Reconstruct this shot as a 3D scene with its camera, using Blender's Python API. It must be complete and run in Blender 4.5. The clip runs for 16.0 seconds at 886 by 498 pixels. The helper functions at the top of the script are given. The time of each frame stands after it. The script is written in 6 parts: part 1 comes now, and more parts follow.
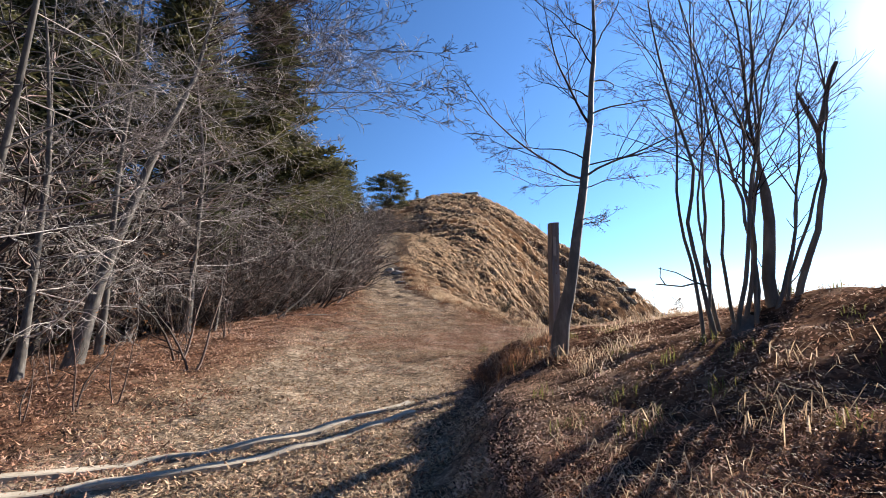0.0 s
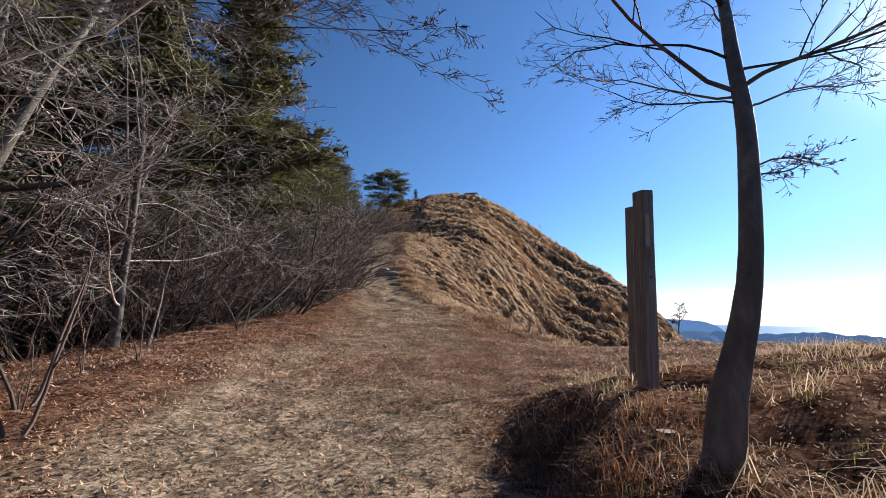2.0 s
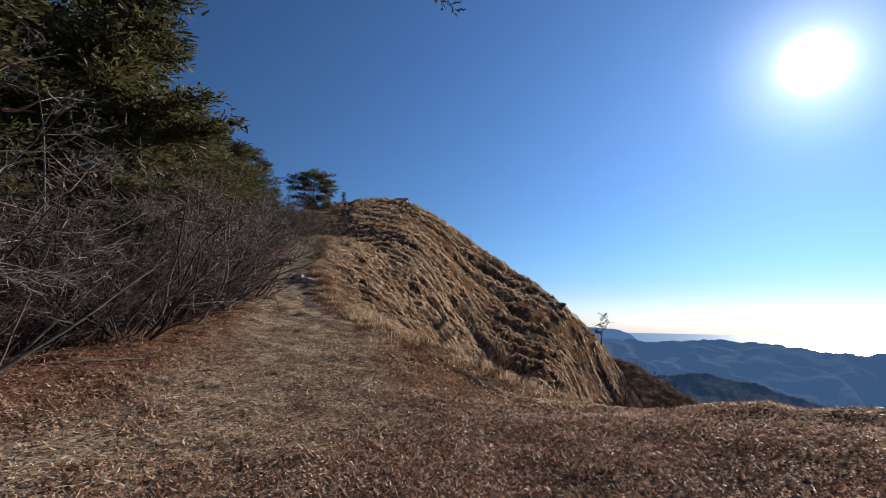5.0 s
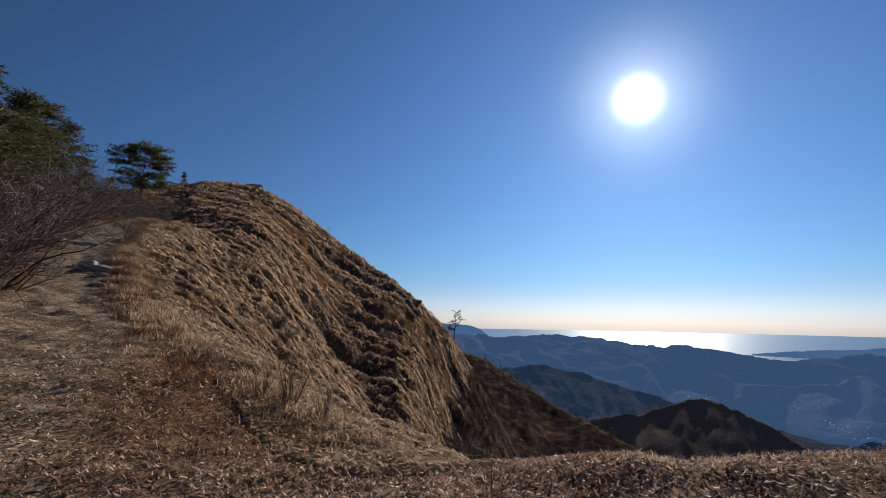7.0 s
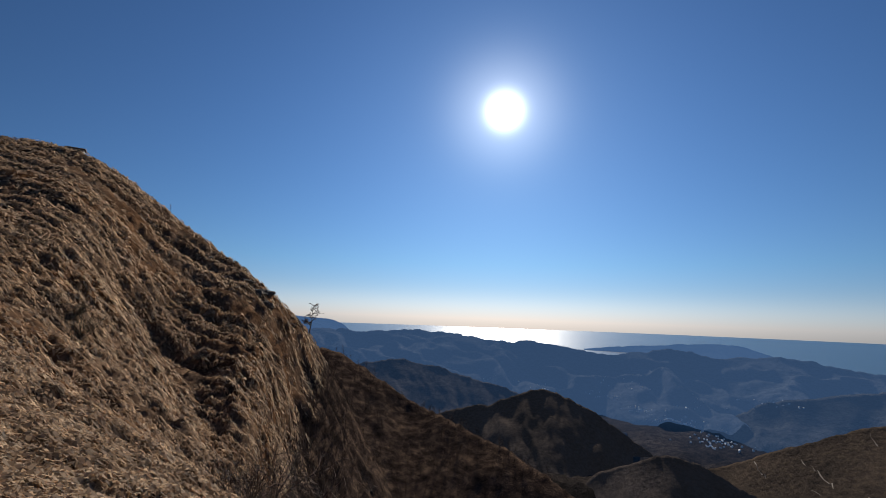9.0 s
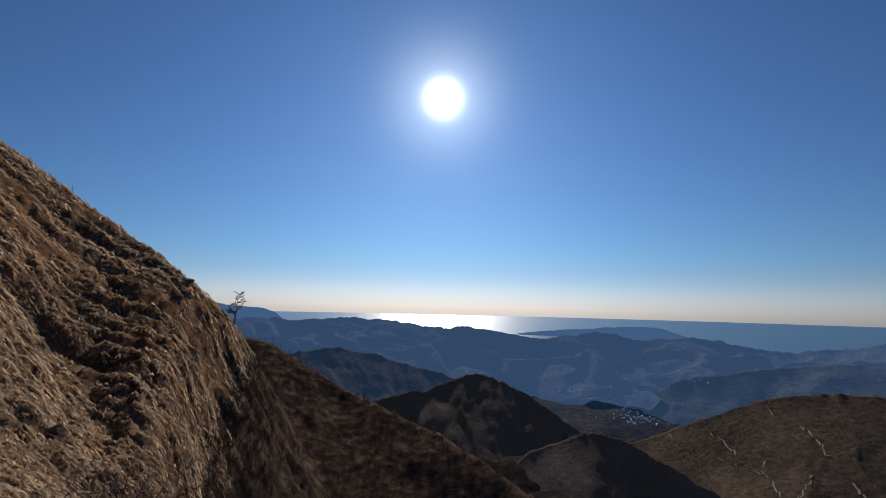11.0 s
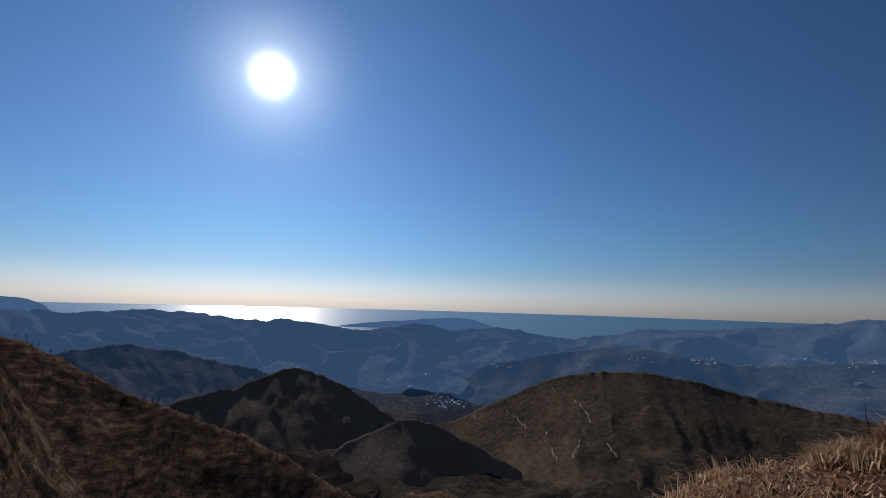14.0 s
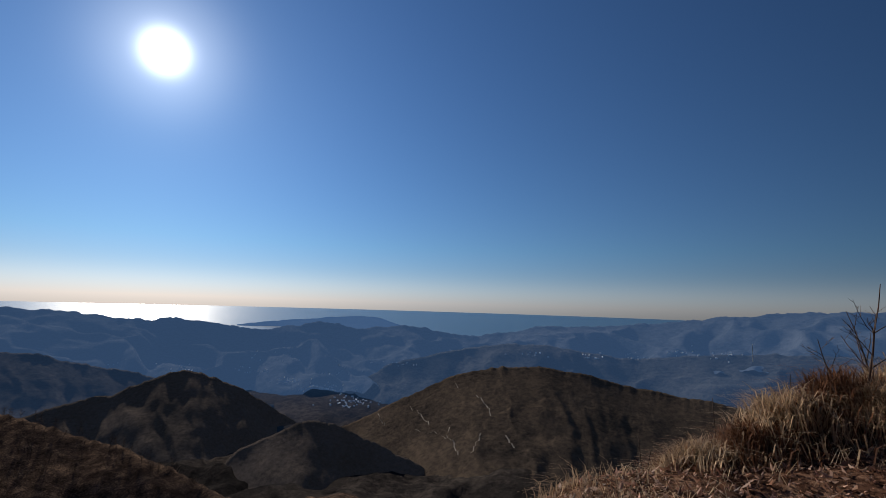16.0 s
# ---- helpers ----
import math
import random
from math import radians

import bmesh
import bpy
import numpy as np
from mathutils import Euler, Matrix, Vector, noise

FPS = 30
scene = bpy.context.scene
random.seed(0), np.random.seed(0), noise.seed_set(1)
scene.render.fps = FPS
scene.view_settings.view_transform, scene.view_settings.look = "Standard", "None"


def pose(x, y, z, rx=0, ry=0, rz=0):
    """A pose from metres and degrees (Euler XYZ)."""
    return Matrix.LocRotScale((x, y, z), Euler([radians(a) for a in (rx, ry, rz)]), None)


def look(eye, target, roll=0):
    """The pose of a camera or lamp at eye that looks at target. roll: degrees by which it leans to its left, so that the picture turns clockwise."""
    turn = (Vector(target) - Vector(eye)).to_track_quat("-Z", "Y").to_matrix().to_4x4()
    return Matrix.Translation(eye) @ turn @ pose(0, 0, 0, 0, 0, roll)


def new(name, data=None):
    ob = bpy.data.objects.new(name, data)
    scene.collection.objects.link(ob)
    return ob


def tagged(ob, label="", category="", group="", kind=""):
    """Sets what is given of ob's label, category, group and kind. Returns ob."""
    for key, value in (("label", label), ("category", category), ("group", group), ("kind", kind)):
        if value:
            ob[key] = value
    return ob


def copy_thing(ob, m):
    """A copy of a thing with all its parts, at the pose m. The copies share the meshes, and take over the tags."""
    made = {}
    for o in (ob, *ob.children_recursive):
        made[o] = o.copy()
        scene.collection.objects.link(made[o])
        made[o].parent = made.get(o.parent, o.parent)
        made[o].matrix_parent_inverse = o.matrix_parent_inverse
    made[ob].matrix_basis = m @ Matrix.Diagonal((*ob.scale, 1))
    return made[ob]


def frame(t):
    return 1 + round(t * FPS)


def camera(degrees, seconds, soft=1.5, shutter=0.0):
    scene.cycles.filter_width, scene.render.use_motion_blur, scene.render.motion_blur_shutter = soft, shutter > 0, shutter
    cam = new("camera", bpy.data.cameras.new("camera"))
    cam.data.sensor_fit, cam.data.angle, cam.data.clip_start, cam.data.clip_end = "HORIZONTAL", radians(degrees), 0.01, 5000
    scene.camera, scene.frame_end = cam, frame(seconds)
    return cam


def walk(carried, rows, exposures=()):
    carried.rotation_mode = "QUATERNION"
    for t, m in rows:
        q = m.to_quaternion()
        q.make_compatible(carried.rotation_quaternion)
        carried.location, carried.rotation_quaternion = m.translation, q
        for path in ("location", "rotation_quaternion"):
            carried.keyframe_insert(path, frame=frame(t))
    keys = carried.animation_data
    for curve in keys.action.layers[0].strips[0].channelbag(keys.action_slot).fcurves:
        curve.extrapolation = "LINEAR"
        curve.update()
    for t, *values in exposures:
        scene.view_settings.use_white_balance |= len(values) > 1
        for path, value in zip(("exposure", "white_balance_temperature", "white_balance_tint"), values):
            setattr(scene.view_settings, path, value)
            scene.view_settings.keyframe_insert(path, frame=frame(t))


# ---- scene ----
cam = camera(85.37, 16.0, soft=0.8)
PATH = [
    (0.0, pose(0.000, 0.000, 1.600, 97.403, 0.193, 0.000)),
    (0.5, pose(0.019, 0.777, 1.663, 97.431, -0.051, -0.077)),
    (1.0, pose(-0.063, 1.546, 1.724, 97.439, -0.284, -0.213)),
    (1.5, pose(-0.091, 2.250, 1.772, 97.473, -0.469, -0.213)),
    (2.0, pose(-0.106, 2.983, 1.833, 97.567, -0.589, -0.338)),
    (2.5, pose(-0.172, 3.733, 1.850, 97.723, -0.819, -0.485)),
    (3.0, pose(-0.181, 4.500, 1.907, 97.763, -0.675, -0.776)),
    (4, pose(-0.124, 5.865, 2.065, 98.146, -0.636, -3.552)),
    (5.5, pose(0.406, 7.730, 2.274, 98.700, -0.666, -12.294)),
    (6.0, pose(0.724, 8.328, 2.267, 98.565, -0.486, -16.065)),
    (6.5, pose(1.155, 8.849, 2.338, 98.375, -0.631, -20.135)),
    (7.0, pose(1.654, 9.295, 2.393, 98.364, -0.840, -25.386)),
    (7.5, pose(2.136, 9.710, 2.421, 98.416, -1.184, -31.033)),
    (8.0, pose(2.648, 10.083, 2.447, 98.424, -1.627, -36.769)),
    (8.5, pose(3.131, 10.416, 2.490, 98.368, -1.843, -39.410)),
    (9.0, pose(3.572, 10.704, 2.503, 98.115, -1.989, -41.472)),
    (10.2, pose(4.671, 11.235, 2.521, 97.461, -1.789, -44.870)),
    (11.5, pose(5.824, 11.461, 2.516, 96.433, -1.156, -52.044)),
    (12.0, pose(6.201, 11.395, 2.501, 96.239, -1.253, -55.444)),
    (12.5, pose(6.561, 11.281, 2.473, 96.160, -1.279, -58.817)),
    (13.0, pose(6.918, 11.150, 2.430, 96.216, -1.404, -62.051)),
    (13.5, pose(7.316, 10.971, 2.400, 96.313, -1.587, -65.865)),
    (14.0, pose(7.685, 10.775, 2.387, 96.386, -1.633, -69.452)),
    (14.5, pose(7.953, 10.650, 2.385, 96.473, -1.666, -72.482)),
    (15.0, pose(8.032, 10.611, 2.399, 96.561, -1.813, -75.289)),
    (15.5, pose(8.076, 10.580, 2.417, 96.630, -1.856, -77.949)),
    (16.0, pose(8.141, 10.537, 2.430, 96.482, -1.781, -80.409)),
]
walk(cam, PATH, [(0, 1.33), (0.5, 1.20), (1, 1.04), (2.5, 0.86), (3.2, 0.80), (5.5, 0.18), (7.5, -0.15), (9, -0.25), (12.5, -0.3), (16, -0.35)])

# ---------- world and sun ----------
SUN_AZ, SUN_EL = radians(48.3), radians(24.2)
SUN_DIR = Vector((math.sin(SUN_AZ) * math.cos(SUN_EL), math.cos(SUN_AZ) * math.cos(SUN_EL), math.sin(SUN_EL)))
scene.view_settings.exposure = 0.0

world = bpy.data.worlds.new("sky")
scene.world = world
world.use_nodes = True
wt = world.node_tree
wt.nodes.clear()




def wmath(op, a, b=None, clamp=False):
    n = wt.nodes.new("ShaderNodeMath")
    n.operation, n.use_clamp = op, clamp
    for i, v in enumerate((a, b)):
        if v is None:
            continue
        if isinstance(v, (int, float)):
            n.inputs[i].default_value = v
        else:
            wt.links.new(v, n.inputs[i])
    return n.outputs[0]


sky = wt.nodes.new("ShaderNodeTexSky")
sky.sky_type = "NISHITA"
sky.sun_disc = False
sky.sun_elevation, sky.sun_rotation = SUN_EL, SUN_AZ
sky.altitude, sky.air_density, sky.dust_density, sky.ozone_density = 900, 1.0, 0.2, 2.5
coord = wt.nodes.new("ShaderNodeTexCoord")
dot = wt.nodes.new("ShaderNodeVectorMath")
dot.operation = "DOT_PRODUCT"
wt.links.new(coord.outputs["Generated"], dot.inputs[0])
dot.inputs[1].default_value = SUN_DIR
toward = wmath("MAXIMUM", dot.outputs["Value"], 0.0)
# bright aureole of the low winter sun: a tight core and a wide soft halo
core = wmath("MULTIPLY", wmath("POWER", toward, 2600.0), 60.0)
halo = wmath("MULTIPLY", wmath("POWER", toward, 240.0), 7.5)
wide = wmath("MULTIPLY", wmath("POWER", toward, 9.0), 0.30)
glow = wmath("ADD", core, halo)
sep = wt.nodes.new("ShaderNodeSeparateXYZ")
wt.links.new(coord.outputs["Generated"], sep.inputs[0])
# sea haze: a pale layer hugging the horizon
lift = wmath("ADD", sep.outputs[2], -0.020)
band = wmath("POWER", 2.718, wmath("MULTIPLY", wmath("MULTIPLY", lift, lift), -1.0 / (2 * 0.021 ** 2)))
near_sun = wmath("ADD", wmath("MULTIPLY", wmath("POWER", toward, 8.0), 1.7), 1.15)
haze = wmath("MULTIPLY", band, near_sun)
add1 = wt.nodes.new("ShaderNodeMixRGB")
add1.blend_type = "ADD"
add1.inputs[0].default_value = 1.0
glow_rgb = wt.nodes.new("ShaderNodeMixRGB")
glow_rgb.blend_type = "MULTIPLY"
glow_rgb.inputs[0].default_value = 1.0
glow_rgb.inputs[1].default_value = (0.93, 0.97, 1.0, 1)
wt.links.new(glow, glow_rgb.inputs[2])
haze_rgb = wt.nodes.new("ShaderNodeMixRGB")
haze_rgb.blend_type = "MULTIPLY"
haze_rgb.inputs[0].default_value = 1.0
haze_rgb.inputs[1].default_value = (1.0, 0.96, 0.95, 1)
wt.links.new(haze, haze_rgb.inputs[2])
add2 = wt.nodes.new("ShaderNodeMixRGB")
add2.blend_type = "ADD"
add2.inputs[0].default_value = 1.0
wt.links.new(glow_rgb.outputs[0], add1.inputs[1])
wt.links.new(haze_rgb.outputs[0], add1.inputs[2])
tint = wt.nodes.new("ShaderNodeMixRGB")
tint.blend_type = "MULTIPLY"
tint.inputs[0].default_value = 1.0
high = wmath("MULTIPLY", wmath("ADD", sep.outputs[2], 0.0), 9.0, True)
cast = wt.nodes.new("ShaderNodeMixRGB")          # clean blue overhead, milky near the horizon
cast.inputs[1].default_value = (0.73, 0.81, 1.21, 1)
cast.inputs[2].default_value = (0.60, 0.885, 1.21, 1)
wt.links.new(high, cast.inputs[0])
wt.links.new(cast.outputs[0], tint.inputs[2])
deep = wt.nodes.new("ShaderNodeMixRGB")          # the clear sky deepens away from the sun
deep.blend_type = "MULTIPLY"
deep.inputs[0].default_value = 1.0
wt.links.new(sky.outputs[0], deep.inputs[1])
wt.links.new(wmath("ADD", wmath("ADD", wmath("MULTIPLY", wmath("POWER", toward, 0.8), 0.66), 0.35), wide), deep.inputs[2])
wt.links.new(deep.outputs[0], tint.inputs[1])
wt.links.new(tint.outputs[0], add2.inputs[1])
wt.links.new(add1.outputs[0], add2.inputs[2])
bg = wt.nodes.new("ShaderNodeBackground")
bg.inputs["Strength"].default_value = 0.07
out = wt.nodes.new("ShaderNodeOutputWorld")
wt.links.new(add2.outputs[0], bg.inputs[0])
wt.links.new(bg.outputs[0], out.inputs[0])

sun_data = bpy.data.lights.new("sun", "SUN")
sun_data.energy, sun_data.angle, sun_data.color = 5.0, radians(0.53), (1.0, 0.91, 0.78)
sun = new("sun", sun_data)
sun.matrix_world = look(SUN_DIR * 50, (0, 0, 0))

# ---------- noise ----------
def lattice(ix, iy, seed):
    h = (ix.astype(np.int64) * 374761393 + iy.astype(np.int64) * 668265263 + seed * 974711) & 0x7FFFFFFF
    h = ((h ^ (h >> 13)) * 1274126177) & 0x7FFFFFFF
    return ((h ^ (h >> 16)) & 0xFFFF) / 65535.0


def vnoise(x, y, seed=0):
    """Smooth noise from -1 to 1."""
    x, y = np.asarray(x, float), np.asarray(y, float)
    ix, iy = np.floor(x), np.floor(y)
    fx, fy = x - ix, y - iy
    fx, fy = fx * fx * fx * (fx * (fx * 6 - 15) + 10), fy * fy * fy * (fy * (fy * 6 - 15) + 10)
    a, b = lattice(ix, iy, seed), lattice(ix + 1, iy, seed)
    c, d = lattice(ix, iy + 1, seed), lattice(ix + 1, iy + 1, seed)
    return ((a * (1 - fx) + b * fx) * (1 - fy) + (c * (1 - fx) + d * fx) * fy) * 2 - 1


def fbm(x, y, octaves=4, seed=0, gain=0.5):
    t, amp = 0, 1.0
    for o in range(octaves):
        t = t + amp * vnoise(x * 2 ** o + 17.3 * o, y * 2 ** o - 9.1 * o, seed + o)
        amp *= gain
    return t


def tussocks(x, y, seed):
    """Rounded domes packed irregularly, 0 to 1: the humps of tufted grass."""
    x, y = np.asarray(x, float), np.asarray(y, float)
    ix, iy = np.floor(x), np.floor(y)
    near = np.full(np.shape(x), 9.0)
    for ox in (-1, 0, 1):
        for oy in (-1, 0, 1):
            cx, cy = ix + ox, iy + oy
            near = np.minimum(near, (cx + lattice(cx, cy, seed) - x) ** 2 + (cy + lattice(cx, cy, seed + 1) - y) ** 2)
    return np.sqrt(np.clip(1 - near / 0.5, 0, 1))


def sstep(a, b, x):
    t = np.clip((x - a) / (b - a), 0, 1)
    return t * t * (3 - 2 * t)


def smax(a, b, k):
    h = np.clip(0.5 + 0.5 * (a - b) / k, 0, 1)
    return b * (1 - h) + a * h + k * h * (1 - h)


def curve(x, xs, ys, blur=0.012):
    """Smooth curve through a few stations (blurred linear)."""
    w = 0.0
    t = 0.0
    span = blur * (xs[-1] - xs[0])
    for o in (-1.0, 0.0, 1.0):
        t = t + np.interp(x + o * span, xs, ys)
        w += 1
    return t / w


# ---------- lie of the land ----------
HUB = (3.0, 10.0)          # middle of the saddle; azimuths are clockwise from +y
EYE_Z = 2.2


def trail_x(y):
    return np.interp(y, [-30, 0, 8, 15, 21, 27, 33, 39.4, 48.8, 62, 75, 95], [-1.2, -1.2, -1.2, -1.3, -1.5, -2.2, -3.3, -4.6, -6.1, -6.8, -7.8, -10])


def trail_z(y):
    return curve(y, [-60, 0, 8, 15, 21, 27, 33, 39.4, 48.8, 62, 75, 95], [-4, 0.12, 0.72, 1.27, 1.8, 2.35, 3.2, 4.7, 7.4, 10.7, 13.6, 17.5])


def saddle(x, y):
    """Trail, wood floor, mound and lip near the walker."""
    z = trail_z(y)
    u = x - trail_x(y)
    z = z - 0.10 * np.maximum(-u - 3.5, 0) ** 1.05          # wood floor falls gently away
    z = z + 0.10 * sstep(1.2, 3.0, -u)
    # mound to the sunny side of the trail
    amp = np.interp(y, [-20, 0, 4, 5.5, 7, 10, 13], [1.9, 1.64, 1.38, 1.12, 0.93, 0.44, 0.1])
    amp = amp + 0.10 * sstep(7, 12, x) * sstep(9.6, 6.5, y)
    uu = u + 0.16 * vnoise(x * 0.7, y * 0.7, 3) - 0.72 * sstep(4.6, 6.6, y)
    bank = (0.3 + 0.26 * sstep(4.6, 6.4, y)) * sstep(9.4, 7.6, y)
    z = z + amp * (bank * sstep(1.15, 1.75, uu) + (1 - bank) * sstep(1.4, 5.4, uu))
    z = z - 0.12 * sstep(12, 15, y) * np.clip(u - 2.2, 0, 3)
    z = z - 0.035 * np.maximum(u - 5.0, 0) * sstep(10, 8, y) * sstep(14, 10, x)
    z = z - 0.07 * sstep(9.3, 11.0, x) * sstep(7.6, 8.9, y)
    # worn tread
    z = z - 0.05 * np.exp(-((u - 0.1) / 1.1) ** 2)
    # brink: open to +y east of the trail, follows the trail further up
    lip = curve(x, [0, 3, 5, 7, 9, 11, 14, 30], [14.2, 13.6, 12.5, 11.65, 10.85, 10.35, 9.95, 9]) + 0.14 * vnoise(x * 0.7, 2.0, 5)
    east = np.interp(y, [-40, 0, 5, 8, 10.5, 14], [24, 16, 14, 12.7, 11.5, 10])
    edge = np.interp(y, [0, 12, 15, 16.2, 18.7, 21.2, 27, 33, 39.4, 48.8, 62, 75, 95], [3.9, 3.6, 3.0, 2.65, 1.97, 1.15, -0.1, -1.4, -2.7, -3.9, -4.2, -5, -7]) + 0.35 * vnoise(y * 0.35, 7.0, 6) + 0.18 * vnoise(y * 1.1, 3.0, 8)
    beyond = np.maximum(np.minimum(y - lip, x - edge), x - east)
    z = z + 0.07 * np.exp(-((y - lip + 0.55) / 0.5) ** 2) * sstep(3.0, 4.4, x) * sstep(9.0, 7.0, x) * (1 + 0.7 * vnoise(x * 1.3, y * 1.3, 26))
    z = z + 0.15 * np.exp(-((x - 13.1) / 0.9) ** 2 - ((y - 8.5) / 1.0) ** 2)
    fall = np.where(beyond > 0, 0.55 * (np.sqrt(beyond ** 2 + 0.05) - 0.2236) + 0.45 * np.maximum(beyond, 0) ** 1.02, 0)
    # below the trail's edge the flank steepens as it falls
    bear, away = np.degrees(np.arctan2(x - HUB[0], y - HUB[1])), np.hypot(x - HUB[0], y - HUB[1])
    bear = bear + sstep(6, 16, away) * (3.0 * vnoise(away * 0.13, 2.0, 23) + 1.6 * vnoise(away * 0.4, 4.0, 24) + 1.2 * vnoise(x * 0.5, y * 0.5, 25))
    over = np.clip(beyond, 0, 20)
    g = sstep(24, 40, bear)
    apron = np.where(beyond > 0, 0.42 * (np.sqrt(over ** 2 + 0.3) - 0.5477) + 0.021 * over ** 2 + 1.26 * np.maximum(beyond - 20, 0), 0)
    return z - fall * g - apron * (1 - g), beyond


def face_height(az, r):
    """Grassy flank of the hill, then the spur behind it, by azimuth and distance from the hub."""
    tops = [-70, -40, -20, -12, -7, -3, 2.9, 6.4, 9.8, 13.3, 17.4, 21.3, 23.9, 26.3, 28.2, 31, 40, 60, 110]
    el = curve(az, tops, [-6, -1, 8, 12, 13.2, 14.3, 14.5, 13.3, 10.75, 8.1, 5.4, 2.5, 0.0, -2.2, -4.2, -10, -26, -35, -40])
    rs = curve(az, tops, [120, 120, 120, 130, 150, 162, 166, 162, 155, 145, 130, 113, 120, 134, 142, 140, 100, 80, 60])
    slope = curve(az, tops, [0.2, 0.25, 0.33, 0.34, 0.34, 0.345, 0.345, 0.345, 0.34, 0.32, 0.28, 0.225, 0.2, 0.18, 0.18, 0.18, 0.2, 0.2, 0.2])
    top = EYE_Z + np.tan(np.radians(el)) * rs
    front = top - slope * (rs - r)
    back = top - 0.16 * (r - rs) - 0.004 * (r - rs) ** 2
    return np.where(r < rs, front, np.maximum(back, -170)), rs


def spur_height(az, r):
    tops = [20, 26, 29, 36.2, 43, 49.4, 55, 62, 70, 80]
    el = curve(az, tops, [-3.5, -3.4, -3.6, -8.1, -11.1, -14.2, -17.0, -20.2, -26, -34], 0.006)
    rs = curve(az, tops, [215, 205, 198, 185, 168, 152, 138, 122, 105, 90])
    top = EYE_Z + np.tan(np.radians(el)) * rs
    return np.where(r < rs, top - 0.30 * (rs - r), top - 0.62 * (r - rs))


def valley_height(az, r):
    return np.interp(r, [0, 60, 150, 300, 520, 800, 1100, 1900], [-20, -34, -66, -112, -140, -156, -172, -190])


def polar(x, y):
    dx, dy = x - HUB[0], y - HUB[1]
    return np.degrees(np.arctan2(dx, dy)), np.hypot(dx, dy)


def ground_height(x, y, fine=True):
    az, r = polar(x, y)
    near, beyond = saddle(x, y)
    near = near - 0.0009 * np.maximum(r - 60, 0) ** 2
    flank, rs = face_height(az, r)
    spur = spur_height(az, r)
    # gullies and slumps running down the flank
    w = sstep(8, 32, r)
    across, down = 0.66 * x + 0.75 * y, 0.75 * x - 0.66 * y
    across = across + 3.0 * vnoise(down * 0.06, across * 0.03, 21)
    ribs = w * (1.0 * fbm(across * 0.10, down * 0.025, 4, 11) - 1.15 * np.abs(fbm(across * 0.16, down * 0.035, 3, 17)) + 0.45 * fbm(x * 0.30, y * 0.25, 3, 12)) * sstep(1.06, 0.9, r / rs) * np.clip(r / 60, 0.3, 1.3) * np.clip((az + 9) / 16, 0.35, 1)
    spur = spur + 1.2 * fbm(x * 0.03, y * 0.03, 4, 13) - 1.5 * np.abs(fbm((x - y) * 0.03, (x + y) * 0.012, 3, 16))
    far = smax(spur, valley_height(az, r) + (5 + 2 * sstep(150, 400, r)) * fbm(x * 0.008, y * 0.008, 5, 14) - (5 * np.abs(fbm(x * 0.012, y * 0.012, 3, 15)) + 9 * np.abs(fbm(x * 0.024, y * 0.024, 3, 18)) * sstep(850, 600, r)) * sstep(120, 260, r), 8.0)
    z = smax(smax(near, flank, 3.0) + ribs * sstep(1, 9, beyond), far, 1.5)
    # deep gully between flank and spur
    z = z - np.clip(0.065 * r, 0, 5.5) * np.exp(-((az - 26.6 - 2.2 * vnoise(r * 0.09, 3.0, 19) - 1.0 * vnoise(r * 0.23, 5.0, 20)) / 2.4) ** 2) * sstep(26, 55, r) * sstep(0.95, 0.75, r / rs)
    if fine:
        hump = sstep(1.9, 3.0, x - trail_x(y)) * sstep(11.5, 8.0, y) * sstep(0.3, -1.0, beyond)
        z = z + hump * (0.10 * tussocks(x * 0.8, y * 0.8, 44) + 0.07 * tussocks(x * 2.3, y * 2.3, 46) - 0.06)
        z = z + 0.035 * fbm(x * 1.3, y * 1.3, 3, 31) * np.clip(r / 6, 0.6, 3)
        tuft = np.abs(fbm(across * 0.62, down * 0.24, 3, 33, 0.6)) * 0.36 + 0.20 * np.abs(vnoise(x * 2.1, y * 2.1, 35)) * sstep(90, 40, r)
        grassy = sstep(0.5, 3.0, beyond) * sstep(30, 24, az)
        z = z + grassy * (0.20 * tussocks(x * 1.45, y * 1.45, 36) * sstep(95, 45, r) + 0.55 * tussocks(x * 0.62, y * 0.62, 38) * sstep(15, 36, r) * sstep(185, 150, r))
        z = z + 0.6 * tuft * np.clip(r / 40, 0.25, 1.5) * sstep(7, 16, r) * sstep(320, 200, r) * sstep(0.8, 5.0, beyond)
    return z


def zat(x, y):
    return float(ground_height(np.array([float(x)]), np.array([float(y)]))[0])


def mesh_object(name, verts, faces, mats, smooth=True, parent=None):
    me = bpy.data.meshes.new(name)
    verts = np.asarray(verts, np.float32).reshape(-1, 3)
    faces = np.asarray(faces, np.int32)
    n, k = faces.shape
    me.vertices.add(len(verts))
    me.vertices.foreach_set("co", verts.ravel())
    me.loops.add(n * k)
    me.loops.foreach_set("vertex_index", faces.ravel())
    me.polygons.add(n)
    me.polygons.foreach_set("loop_start", np.arange(0, n * k, k, dtype=np.int32))
    me.polygons.foreach_set("use_smooth", np.full(n, smooth))
    me.update(calc_edges=True)
    for m in mats if isinstance(mats, (list, tuple)) else [mats]:
        me.materials.append(m)
    ob = new(name, me)
    if parent:
        ob.parent = parent
    return ob


